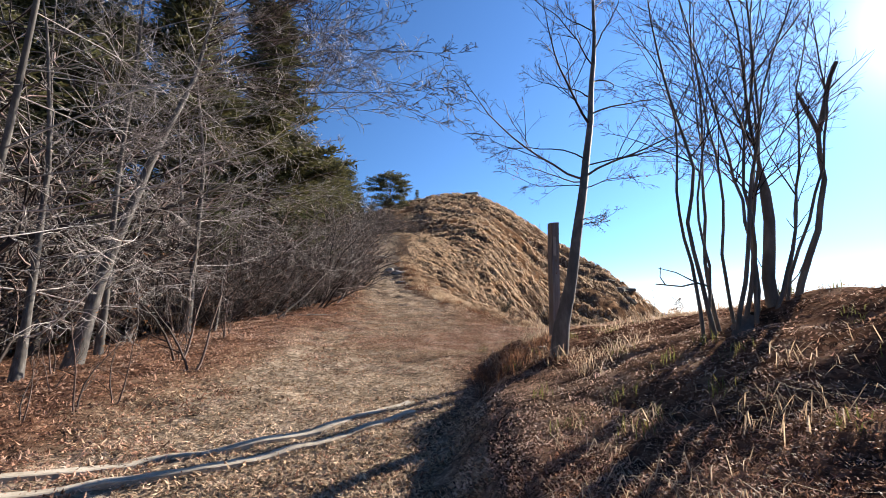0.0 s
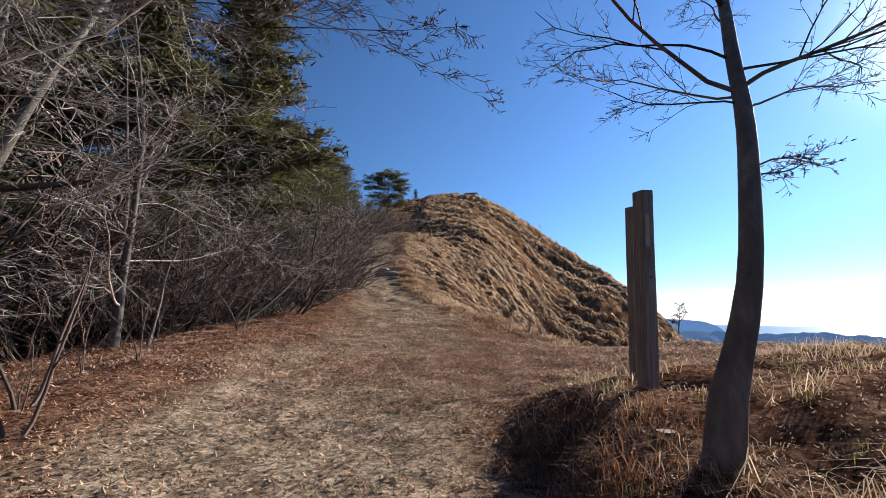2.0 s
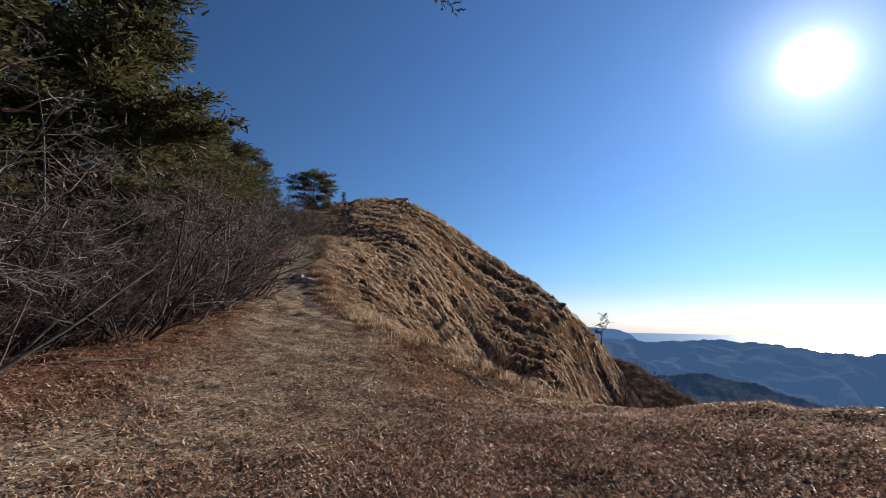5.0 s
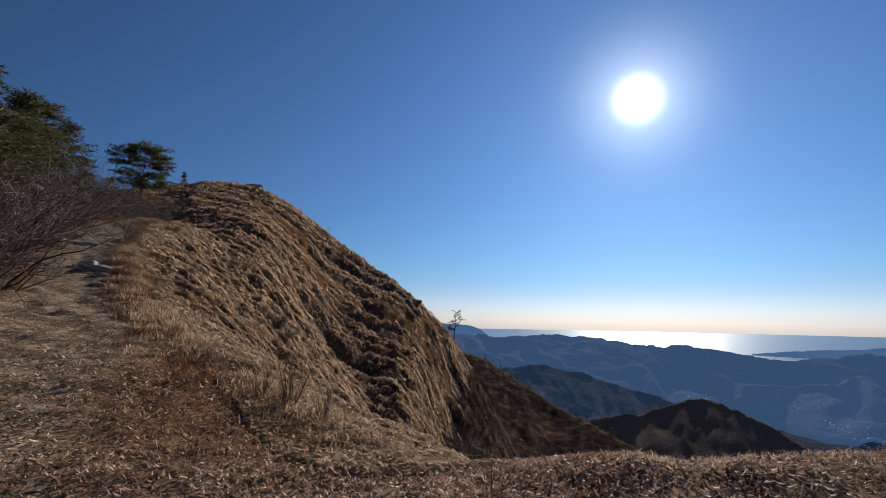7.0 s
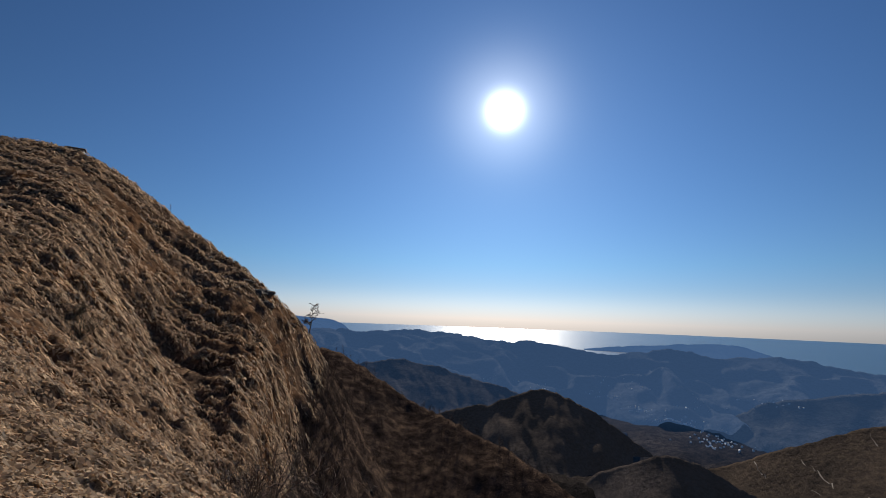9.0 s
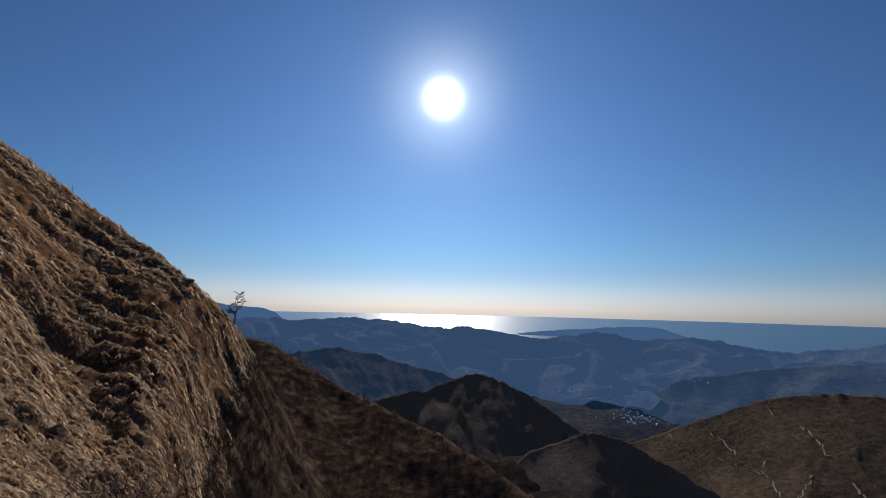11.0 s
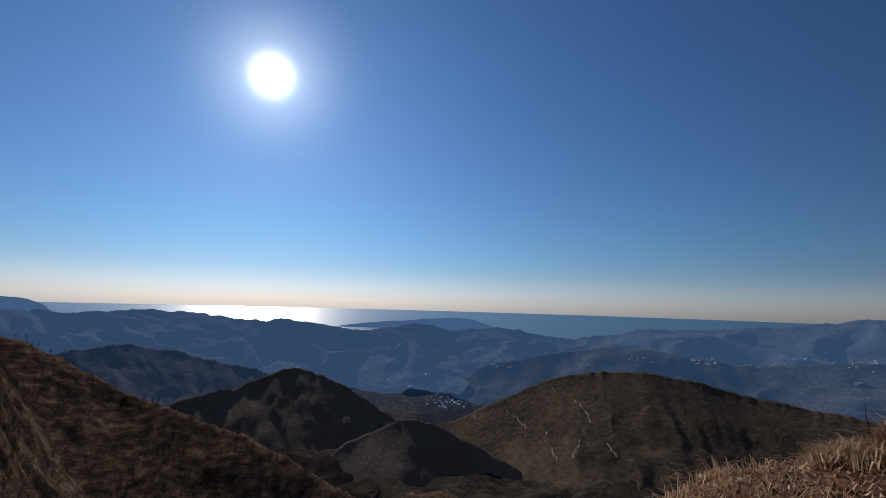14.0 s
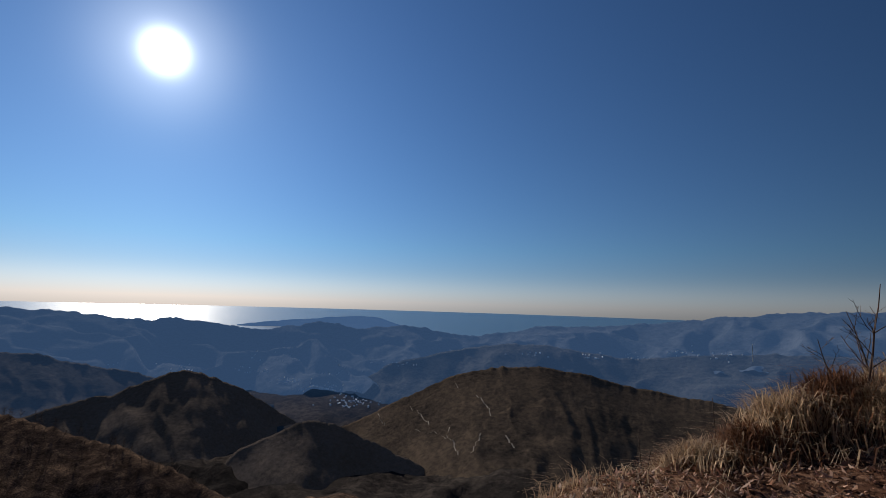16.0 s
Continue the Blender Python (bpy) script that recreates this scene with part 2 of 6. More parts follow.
def sheet_faces(rows, cols, wrap=False):
    i = np.arange(rows - 1)[:, None]
    j = np.arange(cols if wrap else cols - 1)[None, :]
    k = (j + 1) % cols
    return np.stack([i * cols + j, i * cols + k, (i + 1) * cols + k, (i + 1) * cols + j], -1).reshape(-1, 4)


# ---------- materials ----------
def material(name):
    m = bpy.data.materials.new(name)
    m.use_nodes = True
    return m, m.node_tree, m.node_tree.nodes["Principled BSDF"]


def tex_noise(nt, scale, detail=4, rough=0.6, vec=None, kind="ShaderNodeTexNoise"):
    n = nt.nodes.new(kind)
    n.inputs["Scale"].default_value = scale
    if kind == "ShaderNodeTexNoise":
        n.inputs["Detail"].default_value, n.inputs["Roughness"].default_value = detail, rough
    if vec is not None:
        nt.links.new(vec, n.inputs["Vector"])
    return n


def ramp(nt, fac, stops):
    n = nt.nodes.new("ShaderNodeValToRGB")
    els = n.color_ramp.elements
    while len(els) < len(stops):
        els.new(0.5)
    for e, (p, c) in zip(els, stops):
        e.position, e.color = p, (*c, 1)
    nt.links.new(fac, n.inputs[0])
    return n.outputs[0]


def blend(nt, fac, a, b, mode="MIX"):
    n = nt.nodes.new("ShaderNodeMixRGB")
    n.blend_type = mode
    for i, v in enumerate((fac, a, b)):
        if isinstance(v, (int, float)):
            n.inputs[i].default_value = v
        elif isinstance(v, tuple):
            n.inputs[i].default_value = (*v, 1)
        else:
            nt.links.new(v, n.inputs[i])
    return n.outputs[0]


def calc(nt, op, a, b=0.0, clamp=False):
    n = nt.nodes.new("ShaderNodeMath")
    n.operation, n.use_clamp = op, clamp
    for i, v in enumerate((a, b)):
        if isinstance(v, (int, float)):
            n.inputs[i].default_value = v
        else:
            nt.links.new(v, n.inputs[i])
    return n.outputs[0]


def place_vec(nt, sx=1, sy=1, sz=1):
    g = nt.nodes.new("ShaderNodeNewGeometry")
    m = nt.nodes.new("ShaderNodeMapping")
    m.inputs["Scale"].default_value = (sx, sy, sz)
    nt.links.new(g.outputs["Position"], m.inputs[0])
    return m.outputs[0]


def bump(nt, bsdf, height, strength, dist):
    b = nt.nodes.new("ShaderNodeBump")
    b.inputs["Strength"].default_value, b.inputs["Distance"].default_value = strength, dist
    nt.links.new(height, b.inputs["Height"])
    nt.links.new(b.outputs[0], bsdf.inputs["Normal"])


def simple_mat(name, stops, scale, rough=0.9, bump_d=0.0, detail=5, vary=0.0, stretch=(1, 1, 1), local=True, thin=0.0, sparse=False):
    """Two-scale mottled surface; vary: brightness spread between loose pieces."""
    m, nt, b = material(name)
    if local:
        tc = nt.nodes.new("ShaderNodeTexCoord")
        mp = nt.nodes.new("ShaderNodeMapping")
        mp.inputs["Scale"].default_value = stretch
        nt.links.new(tc.outputs["Object"], mp.inputs[0])
        vec = mp.outputs[0]
    else:
        vec = place_vec(nt, *stretch)
    n1 = tex_noise(nt, scale, detail, 0.65, vec)
    n2 = tex_noise(nt, scale * 0.13, 3, 0.5, vec)
    fac = blend(nt, 0.4, n1.outputs[0], n2.outputs[0])
    col = ramp(nt, fac, stops)
    if vary:
        g = nt.nodes.new("ShaderNodeNewGeometry")
        k = calc(nt, "ADD", calc(nt, "MULTIPLY", g.outputs["Random Per Island"], 2 * vary), 1 - vary)
        if sparse:          # most pieces dull, a few pale
            k = calc(nt, "ADD", calc(nt, "MULTIPLY", calc(nt, "POWER", g.outputs["Random Per Island"], 3.0), 2.0), 0.24)
        hsv = nt.nodes.new("ShaderNodeHueSaturation")
        nt.links.new(k, hsv.inputs["Value"])
        nt.links.new(col, hsv.inputs["Color"])
        col = hsv.outputs[0]
    nt.links.new(col, b.inputs["Base Color"])
    b.inputs["Roughness"].default_value = rough
    b.inputs["Specular IOR Level"].default_value = 0.25
    if bump_d:
        bump(nt, b, n1.outputs[0], 0.8, bump_d)
    if thin:
        # thin leaves and blades let part of the light through
        tl = nt.nodes.new("ShaderNodeBsdfTranslucent")
        nt.links.new(col, tl.inputs["Color"])
        mx = nt.nodes.new("ShaderNodeMixShader")
        mx.inputs[0].default_value = thin
        nt.links.new(b.outputs[0], mx.inputs[1])
        nt.links.new(tl.outputs[0], mx.inputs[2])
        nt.links.new(mx.outputs[0], nt.nodes["Material Output"].inputs["Surface"])
    return m


# ground: trail litter, wood floor, hay-coloured grass
MAT_GROUND, nt, b = material("mountain_ground")
vec = place_vec(nt)
att = nt.nodes.new("ShaderNodeAttribute")
att.attribute_name = "cover"          # x: trail, y: wood floor, z: hay grass
sx = nt.nodes.new("ShaderNodeSeparateXYZ")
nt.links.new(att.outputs["Vector"], sx.inputs[0])
n_f = tex_noise(nt, 26, 6, 0.7, vec)
n_m = tex_noise(nt, 3.1, 5, 0.65, vec)
n_l = tex_noise(nt, 0.33, 5, 0.6, vec)
n_x = tex_noise(nt, 0.045, 4, 0.6, vec)
mixm = blend(nt, 0.5, n_f.outputs[0], n_m.outputs[0])
chip = tex_noise(nt, 24, vec=blend(nt, 0.03, vec, n_f.outputs[1], "ADD"), kind="ShaderNodeTexVoronoi")          # single leaves and chips
chip_g = nt.nodes.new("ShaderNodeSeparateXYZ")
nt.links.new(chip.outputs["Color"], chip_g.inputs[0])
mixm = blend(nt, 0.36, mixm, blend(nt, 0.55, chip_g.outputs[0], n_m.outputs[0]))
c_trail = ramp(nt, mixm, [(0.34, (0.05, 0.038, 0.028)), (0.5, (0.240, 0.182, 0.130)), (0.68, (0.60, 0.48, 0.36))])
c_wood = ramp(nt, mixm, [(0.36, (0.022, 0.013, 0.010)), (0.5, (0.122, 0.062, 0.040)), (0.70, (0.36, 0.222, 0.148))])
mixg = blend(nt, 0.5, n_m.outputs[0], n_l.outputs[0])
c_hay = ramp(nt, mixg, [(0.34, (0.026, 0.018, 0.013)), (0.45, (0.10, 0.065, 0.044)), (0.56, (0.22, 0.148, 0.098)), (0.68, (0.40, 0.295, 0.20))])
rust = ramp(nt, n_x.outputs[0], [(0.42, (1, 1, 1)), (0.62, (1.0, 0.78, 0.60))])
c_hay = blend(nt, 1.0, c_hay, rust, "MULTIPLY")
c_far = ramp(nt, mixg, [(0.40, (0.018, 0.014, 0.012)), (0.52, (0.075, 0.052, 0.041)), (0.66, (0.28, 0.185, 0.118))])
col = blend(nt, sx.outputs[2], c_far, c_hay)
col = blend(nt, sx.outputs[0], col, c_trail)
col = blend(nt, sx.outputs[1], col, c_wood)
nt.links.new(col, b.inputs["Base Color"])
b.inputs["Roughness"].default_value = 0.95
b.inputs["Specular IOR Level"].default_value = 0.0
bump(nt, b, mixm, 0.9, 0.05)

# valley floor far below; blue emission growing with distance stands in for haze
MAT_VALLEY, nt, b = material("valley_floor")
vec = place_vec(nt)
v1 = tex_noise(nt, 0.12, 6, 0.75, vec)
v2 = tex_noise(nt, 0.008, 5, 0.6, vec)
vc = ramp(nt, blend(nt, 0.5, v1.outputs[0], v2.outputs[0]), [(0.40, (0.014, 0.013, 0.013)), (0.52, (0.036, 0.031, 0.029)), (0.64, (0.085, 0.07, 0.06))])
nt.links.new(vc, b.inputs["Base Color"])
b.inputs["Roughness"].default_value = 1.0
b.inputs["Specular IOR Level"].default_value = 0.0
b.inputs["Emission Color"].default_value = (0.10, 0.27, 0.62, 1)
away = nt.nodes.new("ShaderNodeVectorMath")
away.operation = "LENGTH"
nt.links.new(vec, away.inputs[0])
distance_glow = nt.nodes.new("ShaderNodeMapRange")          # haze painted as surface glow, stronger further out
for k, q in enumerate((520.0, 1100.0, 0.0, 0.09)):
    distance_glow.inputs[k + 1].default_value = q
nt.links.new(away.outputs["Value"], distance_glow.inputs[0])
nt.links.new(distance_glow.outputs[0], b.inputs["Emission Strength"])
bump(nt, b, v1.outputs[0], 0.8, 4.0)

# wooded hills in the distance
def distance_mat(name, dark, light, scale, glow_color, amount):
    """Far woodland whose own emission stands in for sea haze: amount is its strength."""
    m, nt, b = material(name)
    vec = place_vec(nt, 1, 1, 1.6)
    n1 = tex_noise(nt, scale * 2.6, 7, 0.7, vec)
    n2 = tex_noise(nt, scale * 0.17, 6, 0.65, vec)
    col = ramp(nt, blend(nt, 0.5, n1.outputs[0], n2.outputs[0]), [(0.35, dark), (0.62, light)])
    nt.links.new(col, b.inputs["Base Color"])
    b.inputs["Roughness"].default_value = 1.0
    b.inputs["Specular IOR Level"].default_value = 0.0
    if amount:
        b.inputs["Emission Color"].default_value = (*glow_color, 1)
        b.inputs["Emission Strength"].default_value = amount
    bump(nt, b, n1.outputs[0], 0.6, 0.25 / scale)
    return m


# emission colours given to far land in place of haze
AIR_GLOW = (0.12, 0.25, 0.52)
HAZE_GLOW = (0.16, 0.165, 0.19)
MAT_HILL_NEAR = distance_mat("bare_woodland", (0.020, 0.018, 0.018), (0.13, 0.104, 0.088), 0.09, HAZE_GLOW, 0.04)
MAT_HILL_BROWN = distance_mat("brown_heath", (0.016, 0.014, 0.013), (0.125, 0.092, 0.066), 0.07, HAZE_GLOW, 0.026)
MAT_HILL_MID = distance_mat("haze_blue_woodland", (0.020, 0.020, 0.022), (0.10, 0.092, 0.088), 0.05, AIR_GLOW, 0.10)
MAT_RIDGE_LOW = distance_mat("haze_blue_ridge", (0.014, 0.017, 0.02), (0.085, 0.086, 0.088), 0.04, AIR_GLOW, 0.20)
# ridge and headland bases are bluish too, haze put into the colour
MAT_RIDGE = distance_mat("hazy_ridge", (0.014, 0.018, 0.023), (0.07, 0.076, 0.085), 0.03, AIR_GLOW, 0.30)
MAT_HEAD = distance_mat("hazy_headland", (0.012, 0.017, 0.022), (0.024, 0.03, 0.036), 0.02, AIR_GLOW, 0.50)


# ---------- ground sheet ----------
def ring_radii():
    r, out = 0.0, []
    while r < 1900:
        out.append(r)
        r += max(0.07, (0.0105 if r < 75 else 0.016 if r < 180 else 0.024) * r)
    return np.array(out)


def ground_sheet():
    rr = ring_radii()
    az = np.concatenate([np.arange(-62, -12, 0.5), np.arange(-12, 42, 0.2), np.arange(42, 142, 0.45), np.arange(142, 298, 2.0)])
    R, A = np.meshgrid(rr, np.radians(az), indexing="ij")
    X, Y = HUB[0] + R * np.sin(A), HUB[1] + R * np.cos(A)
    Z = ground_height(X, Y)
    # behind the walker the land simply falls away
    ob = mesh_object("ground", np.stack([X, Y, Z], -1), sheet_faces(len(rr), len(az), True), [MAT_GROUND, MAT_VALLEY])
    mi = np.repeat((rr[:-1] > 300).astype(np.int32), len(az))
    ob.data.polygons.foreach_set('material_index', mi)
    u = X - trail_x(Y)
    wob = 0.5 * fbm(X * 0.5, Y * 0.5, 3, 41)
    on = sstep(2.6, 1.3, np.abs(u + wob * 0.7) / (1 - 0.42 * sstep(36, 50, Y))) * (Y < 75)
    saddle_r = sstep(3.2, 1.0, np.abs(Y - 11.0 + wob) - 1.2) * sstep(9, 5, X) * (X > -1)
    on = np.maximum(on, 0.8 * saddle_r)
    wood = sstep(-1.6, -2.8, u + wob) * sstep(60, 45, Y)
    wood = np.maximum(wood, 0.9 * sstep(6.3, 8.0, X) * sstep(16, 12, np.hypot(X - HUB[0], Y - HUB[1])) * (0.75 + 0.5 * wob))
    wood = np.maximum(wood, np.clip(0.9 + 0.4 * wob, 0, 1) * sstep(0.9, 1.8, u) * sstep(10.5, 8.5, Y))
    wood = np.maximum(wood, (0.12 + 0.3 * wob) * sstep(8, 12.5, Y) * on * sstep(45, 25, Y))
    d = np.hypot(X - HUB[0], Y - HUB[1])
    hay = sstep(230, 150, d) * (0.03 + 0.97 * sstep(1.2, -1.2, np.degrees(A) - 23.5 - 0.04 * (np.clip(d, 40, 140) - 40) + 1.2 * wob)) 
    hay = np.maximum(hay, sstep(20, 12, d))
    v = np.stack([np.clip(on, 0, 1), np.clip(wood, 0, 1), np.clip(hay, 0, 1)], -1).astype(np.float32)
    at = ob.data.attributes.new("cover", "FLOAT_VECTOR", "POINT")
    at.data.foreach_set("vector", v.ravel())
    return tagged(ob, "leaf-strewn trail, hay-coloured grass slope and brown valley", "ground", kind="structure")


ground_sheet()

# ---------- distance: hills, ridges, sea ----------
HILLS = {}


def hill(name, stations, els, dist, depth, mat, label, seed, rough=0.05, folds=1.0, drop_front=0.45, dist_curve=None, az_step=0.27, back=0.5, rows=60, grain=1.0):
    """A hill or ridge whose crest runs through the given azimuths and elevations."""
    az = np.arange(stations[0], stations[-1] + 1e-6, az_step)
    el = curve(az, stations, els, 0.35 / (stations[-1] - stations[0]))
    jag = 1.3 * rough * fbm(az * 0.7, az * 0.0, 4, seed, 0.6) + 0.7 * rough * np.abs(fbm(az * 1.7, az * 0.0, 3, seed + 5, 0.6))
    rc = np.full_like(az, dist) if dist_curve is None else curve(az, stations, dist_curve)
    top = EYE_Z + np.tan(np.radians(el)) * rc
    s = np.concatenate([np.linspace(-1, 0, rows), np.linspace(0.04, 0.5, 7)])
    S, A = np.meshgrid(s, az, indexing="ij")
    R = rc[None, :] + S * depth
    T, D = A * dist / 57.3, S * depth
    P, Q = T * 0.84 + D * 0.55 + 40 * fbm(T / 170, D / 170, 2, seed + 1), D * 0.84 - T * 0.55
    fold = folds * depth * (0.022 * fbm(P / 150, Q / 200, 4, seed + 3) - 0.055 * np.abs(fbm(P / 115, Q / 190, 3, seed + 9, 0.55)) + 0.016)
    if grain > 1:          # near hills: spurs running down from the crest
        W = T * grain + 0.4 * D + 24 * fbm(T / 80, D / 80, 3, seed + 2)
        fold = folds * depth * (0.05 - 0.075 * np.abs(fbm(W / 120, D / 520, 4, seed + 9, 0.55)) + 0.03 * fbm(T / 60, D / 60, 3, seed + 3))
    fold = fold + (0.5 * fbm(T / 16, D / 16, 3, seed + 13) + 0.9 * fbm(T / 45, D / 45, 2, seed + 14)) * (rows > 60)
    crag = (np.tan(np.radians(el + jag)) * rc + EYE_Z - top)[None, :] * np.exp(-28 * np.abs(S))
    Z = top[None, :] + crag - drop_front * depth * np.abs(S) ** 0.9 * np.where(S > 0, back / drop_front, 1) + fold * np.minimum(np.abs(S) * 5, 1)
    X, Y = HUB[0] + R * np.sin(np.radians(A)), HUB[1] + R * np.cos(np.radians(A))
    ob = mesh_object(name, np.stack([X, Y, Z], -1), sheet_faces(len(s), len(az)), mat)
    HILLS[name] = (az, rc, depth, s, Z)
    return tagged(ob, label, "hill", kind="structure")


def hill_z(name, a, r):
    """Heights of a built hill at azimuth a and distances r; far below outside it."""
    az, rc, depth, s, Z = HILLS[name]
    if not az[0] < a < az[-1]:
        return np.full_like(r, -999.0)
    j = int((a - az[0]) / (az[1] - az[0]))
    q = (r - rc[j]) / depth
    return np.where((q > -1) & (q < 0.5), np.interp(q, s, Z[:, j]), -999.0)


def land_z(a, r):
    """Top of all the far land at azimuth a and distances r."""
    r = np.atleast_1d(np.asarray(r, float))
    x, y = HUB[0] + r * math.sin(radians(a)), HUB[1] + r * math.cos(radians(a))
    z = ground_height(x, y, False)
    for n in HILLS:
        z = np.maximum(z, hill_z(n, a, r))
    return z


def sight(a, el, near=250.0, far=1300.0):
    """Where a line of sight from the saddle meets the far land: distance and height."""
    r = np.geomspace(near, far, 120)
    z = land_z(a, r)
    hit = np.nonzero(z >= EYE_Z + math.tan(radians(el)) * r)[0]
    return (float(r[hit[0]]), float(z[hit[0]])) if len(hit) else None


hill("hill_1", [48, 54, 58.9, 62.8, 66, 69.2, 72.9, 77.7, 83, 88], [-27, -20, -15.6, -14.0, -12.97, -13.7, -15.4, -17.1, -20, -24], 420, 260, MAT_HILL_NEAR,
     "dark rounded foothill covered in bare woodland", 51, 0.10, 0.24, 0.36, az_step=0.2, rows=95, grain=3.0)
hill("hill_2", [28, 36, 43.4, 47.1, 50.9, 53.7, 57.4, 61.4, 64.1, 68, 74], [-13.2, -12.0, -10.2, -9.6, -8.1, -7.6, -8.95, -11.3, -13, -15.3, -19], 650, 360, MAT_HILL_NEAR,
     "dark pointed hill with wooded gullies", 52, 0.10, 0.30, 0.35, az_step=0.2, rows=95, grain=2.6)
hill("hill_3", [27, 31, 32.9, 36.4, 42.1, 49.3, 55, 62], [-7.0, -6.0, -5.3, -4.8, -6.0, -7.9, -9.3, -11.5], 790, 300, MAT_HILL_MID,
     "hazy blue-grey wooded hill with a few farms", 53, 0.1, 0.30, 0.34, az_step=0.2, rows=80, grain=2.2)
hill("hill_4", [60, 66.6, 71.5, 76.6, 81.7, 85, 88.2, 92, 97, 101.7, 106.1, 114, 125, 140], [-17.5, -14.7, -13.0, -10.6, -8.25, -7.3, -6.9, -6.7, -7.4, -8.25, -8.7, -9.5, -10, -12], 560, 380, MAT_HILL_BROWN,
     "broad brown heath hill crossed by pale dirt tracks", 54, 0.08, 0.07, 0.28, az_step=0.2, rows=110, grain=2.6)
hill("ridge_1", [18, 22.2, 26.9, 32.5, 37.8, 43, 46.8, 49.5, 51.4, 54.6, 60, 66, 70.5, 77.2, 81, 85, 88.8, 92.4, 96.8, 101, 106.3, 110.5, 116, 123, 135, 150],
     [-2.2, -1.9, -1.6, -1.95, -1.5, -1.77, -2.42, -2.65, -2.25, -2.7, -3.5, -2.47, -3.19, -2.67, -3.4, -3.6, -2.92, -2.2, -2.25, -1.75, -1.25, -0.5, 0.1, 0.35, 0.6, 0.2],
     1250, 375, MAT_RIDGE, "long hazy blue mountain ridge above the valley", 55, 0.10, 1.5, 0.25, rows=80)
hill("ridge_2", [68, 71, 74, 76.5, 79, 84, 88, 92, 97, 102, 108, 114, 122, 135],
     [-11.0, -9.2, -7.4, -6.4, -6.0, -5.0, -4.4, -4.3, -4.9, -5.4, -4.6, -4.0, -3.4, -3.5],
     930, 300, MAT_RIDGE_LOW, "lower hazy blue wooded ridge with scattered villages", 56, 0.08, 1.2, 0.32)
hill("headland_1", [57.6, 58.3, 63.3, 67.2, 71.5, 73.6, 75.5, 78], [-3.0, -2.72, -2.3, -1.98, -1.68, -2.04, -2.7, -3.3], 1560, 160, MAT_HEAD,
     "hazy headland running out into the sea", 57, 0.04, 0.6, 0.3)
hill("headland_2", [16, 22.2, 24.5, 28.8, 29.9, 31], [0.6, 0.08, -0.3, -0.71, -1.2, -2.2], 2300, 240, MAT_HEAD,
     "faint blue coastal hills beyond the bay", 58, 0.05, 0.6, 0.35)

MAT_SEA, nt, b = material("sea_water")
b.inputs["Base Color"].default_value = (0.04, 0.10, 0.18, 1)
b.inputs["Roughness"].default_value = 0.28
b.inputs["IOR"].default_value = 1.33
b.inputs["Specular IOR Level"].default_value = 0.32
vec = place_vec(nt, 1, 1, 1)
wn = tex_noise(nt, 0.04, 5, 0.7, vec)
bump(nt, b, wn.outputs[0], 0.35, 3.0)
az = np.radians(np.arange(-180, 181, 3.0))
rr = np.array([1290, 1500, 2000, 2700, 3600, 4300, 4850.0])
R, A = np.meshgrid(rr, az, indexing="ij")
tagged(mesh_object("water", np.stack([HUB[0] + R * np.sin(A), HUB[1] + R * np.cos(A), np.full_like(R, -80.0)], -1), sheet_faces(len(rr), len(az)), MAT_SEA),
       "calm silver-blue sea glittering below the sun", "sea", kind="structure")

# ---------- trees: tapering tubes grown branch by branch ----------
def tube(path, radii, sides):
    """Verts and quads of one tapering tube along a path."""
    path = np.asarray(path)
    d = np.gradient(path, axis=0)
    d /= np.linalg.norm(d, axis=1)[:, None] + 1e-9
    ref = np.array([0.0, 0.0, 1.0]) if abs(d[0, 2]) < 0.8 else np.array([1.0, 0.0, 0.0])
    u = np.cross(d, ref)
    u /= np.linalg.norm(u, axis=1)[:, None] + 1e-9
    v = np.cross(d, u)
    a = np.arange(sides) * 2 * math.pi / sides
    ring = u[:, None, :] * np.cos(a)[None, :, None] + v[:, None, :] * np.sin(a)[None, :, None]
    return (path[:, None, :] + ring * np.asarray(radii)[:, None, None]).reshape(-1, 3), sheet_faces(len(path), sides, True)


class Bundle:
    """Collects tubes and leaf blades into one mesh."""

    def __init__(self):
        self.v, self.f, self.n = [], [], 0

    def add(self, v, f):
        self.v.append(v)
        self.f.append(np.asarray(f) + self.n)
        self.n += len(v)

    def tube(self, path, radii, sides=4):
        self.add(*tube(path, radii, sides))

    def build(self, name, mat, parent=None, label="", smooth=True):
        ob = mesh_object(name, np.concatenate(self.v), np.concatenate(self.f), mat, smooth, parent)
        return tagged(ob, label)


def unit(v):
    return v / (np.linalg.norm(v) + 1e-9)


def limb(rng, start, way, length, radius, segs, wander, lift, tip=0.35):
    """A wandering path with its radii."""
    p, d, out = np.array(start, float), unit(np.array(way, float)), [np.array(start, float)]
    for i in range(segs):
        d = unit(d + rng.normal(0, wander, 3) + np.array([0, 0, lift]))
        p = p + d * length / segs
        out.append(p)
    t = np.linspace(0, 1, segs + 1)
    return np.array(out), radius * (1 - t * (1 - tip))


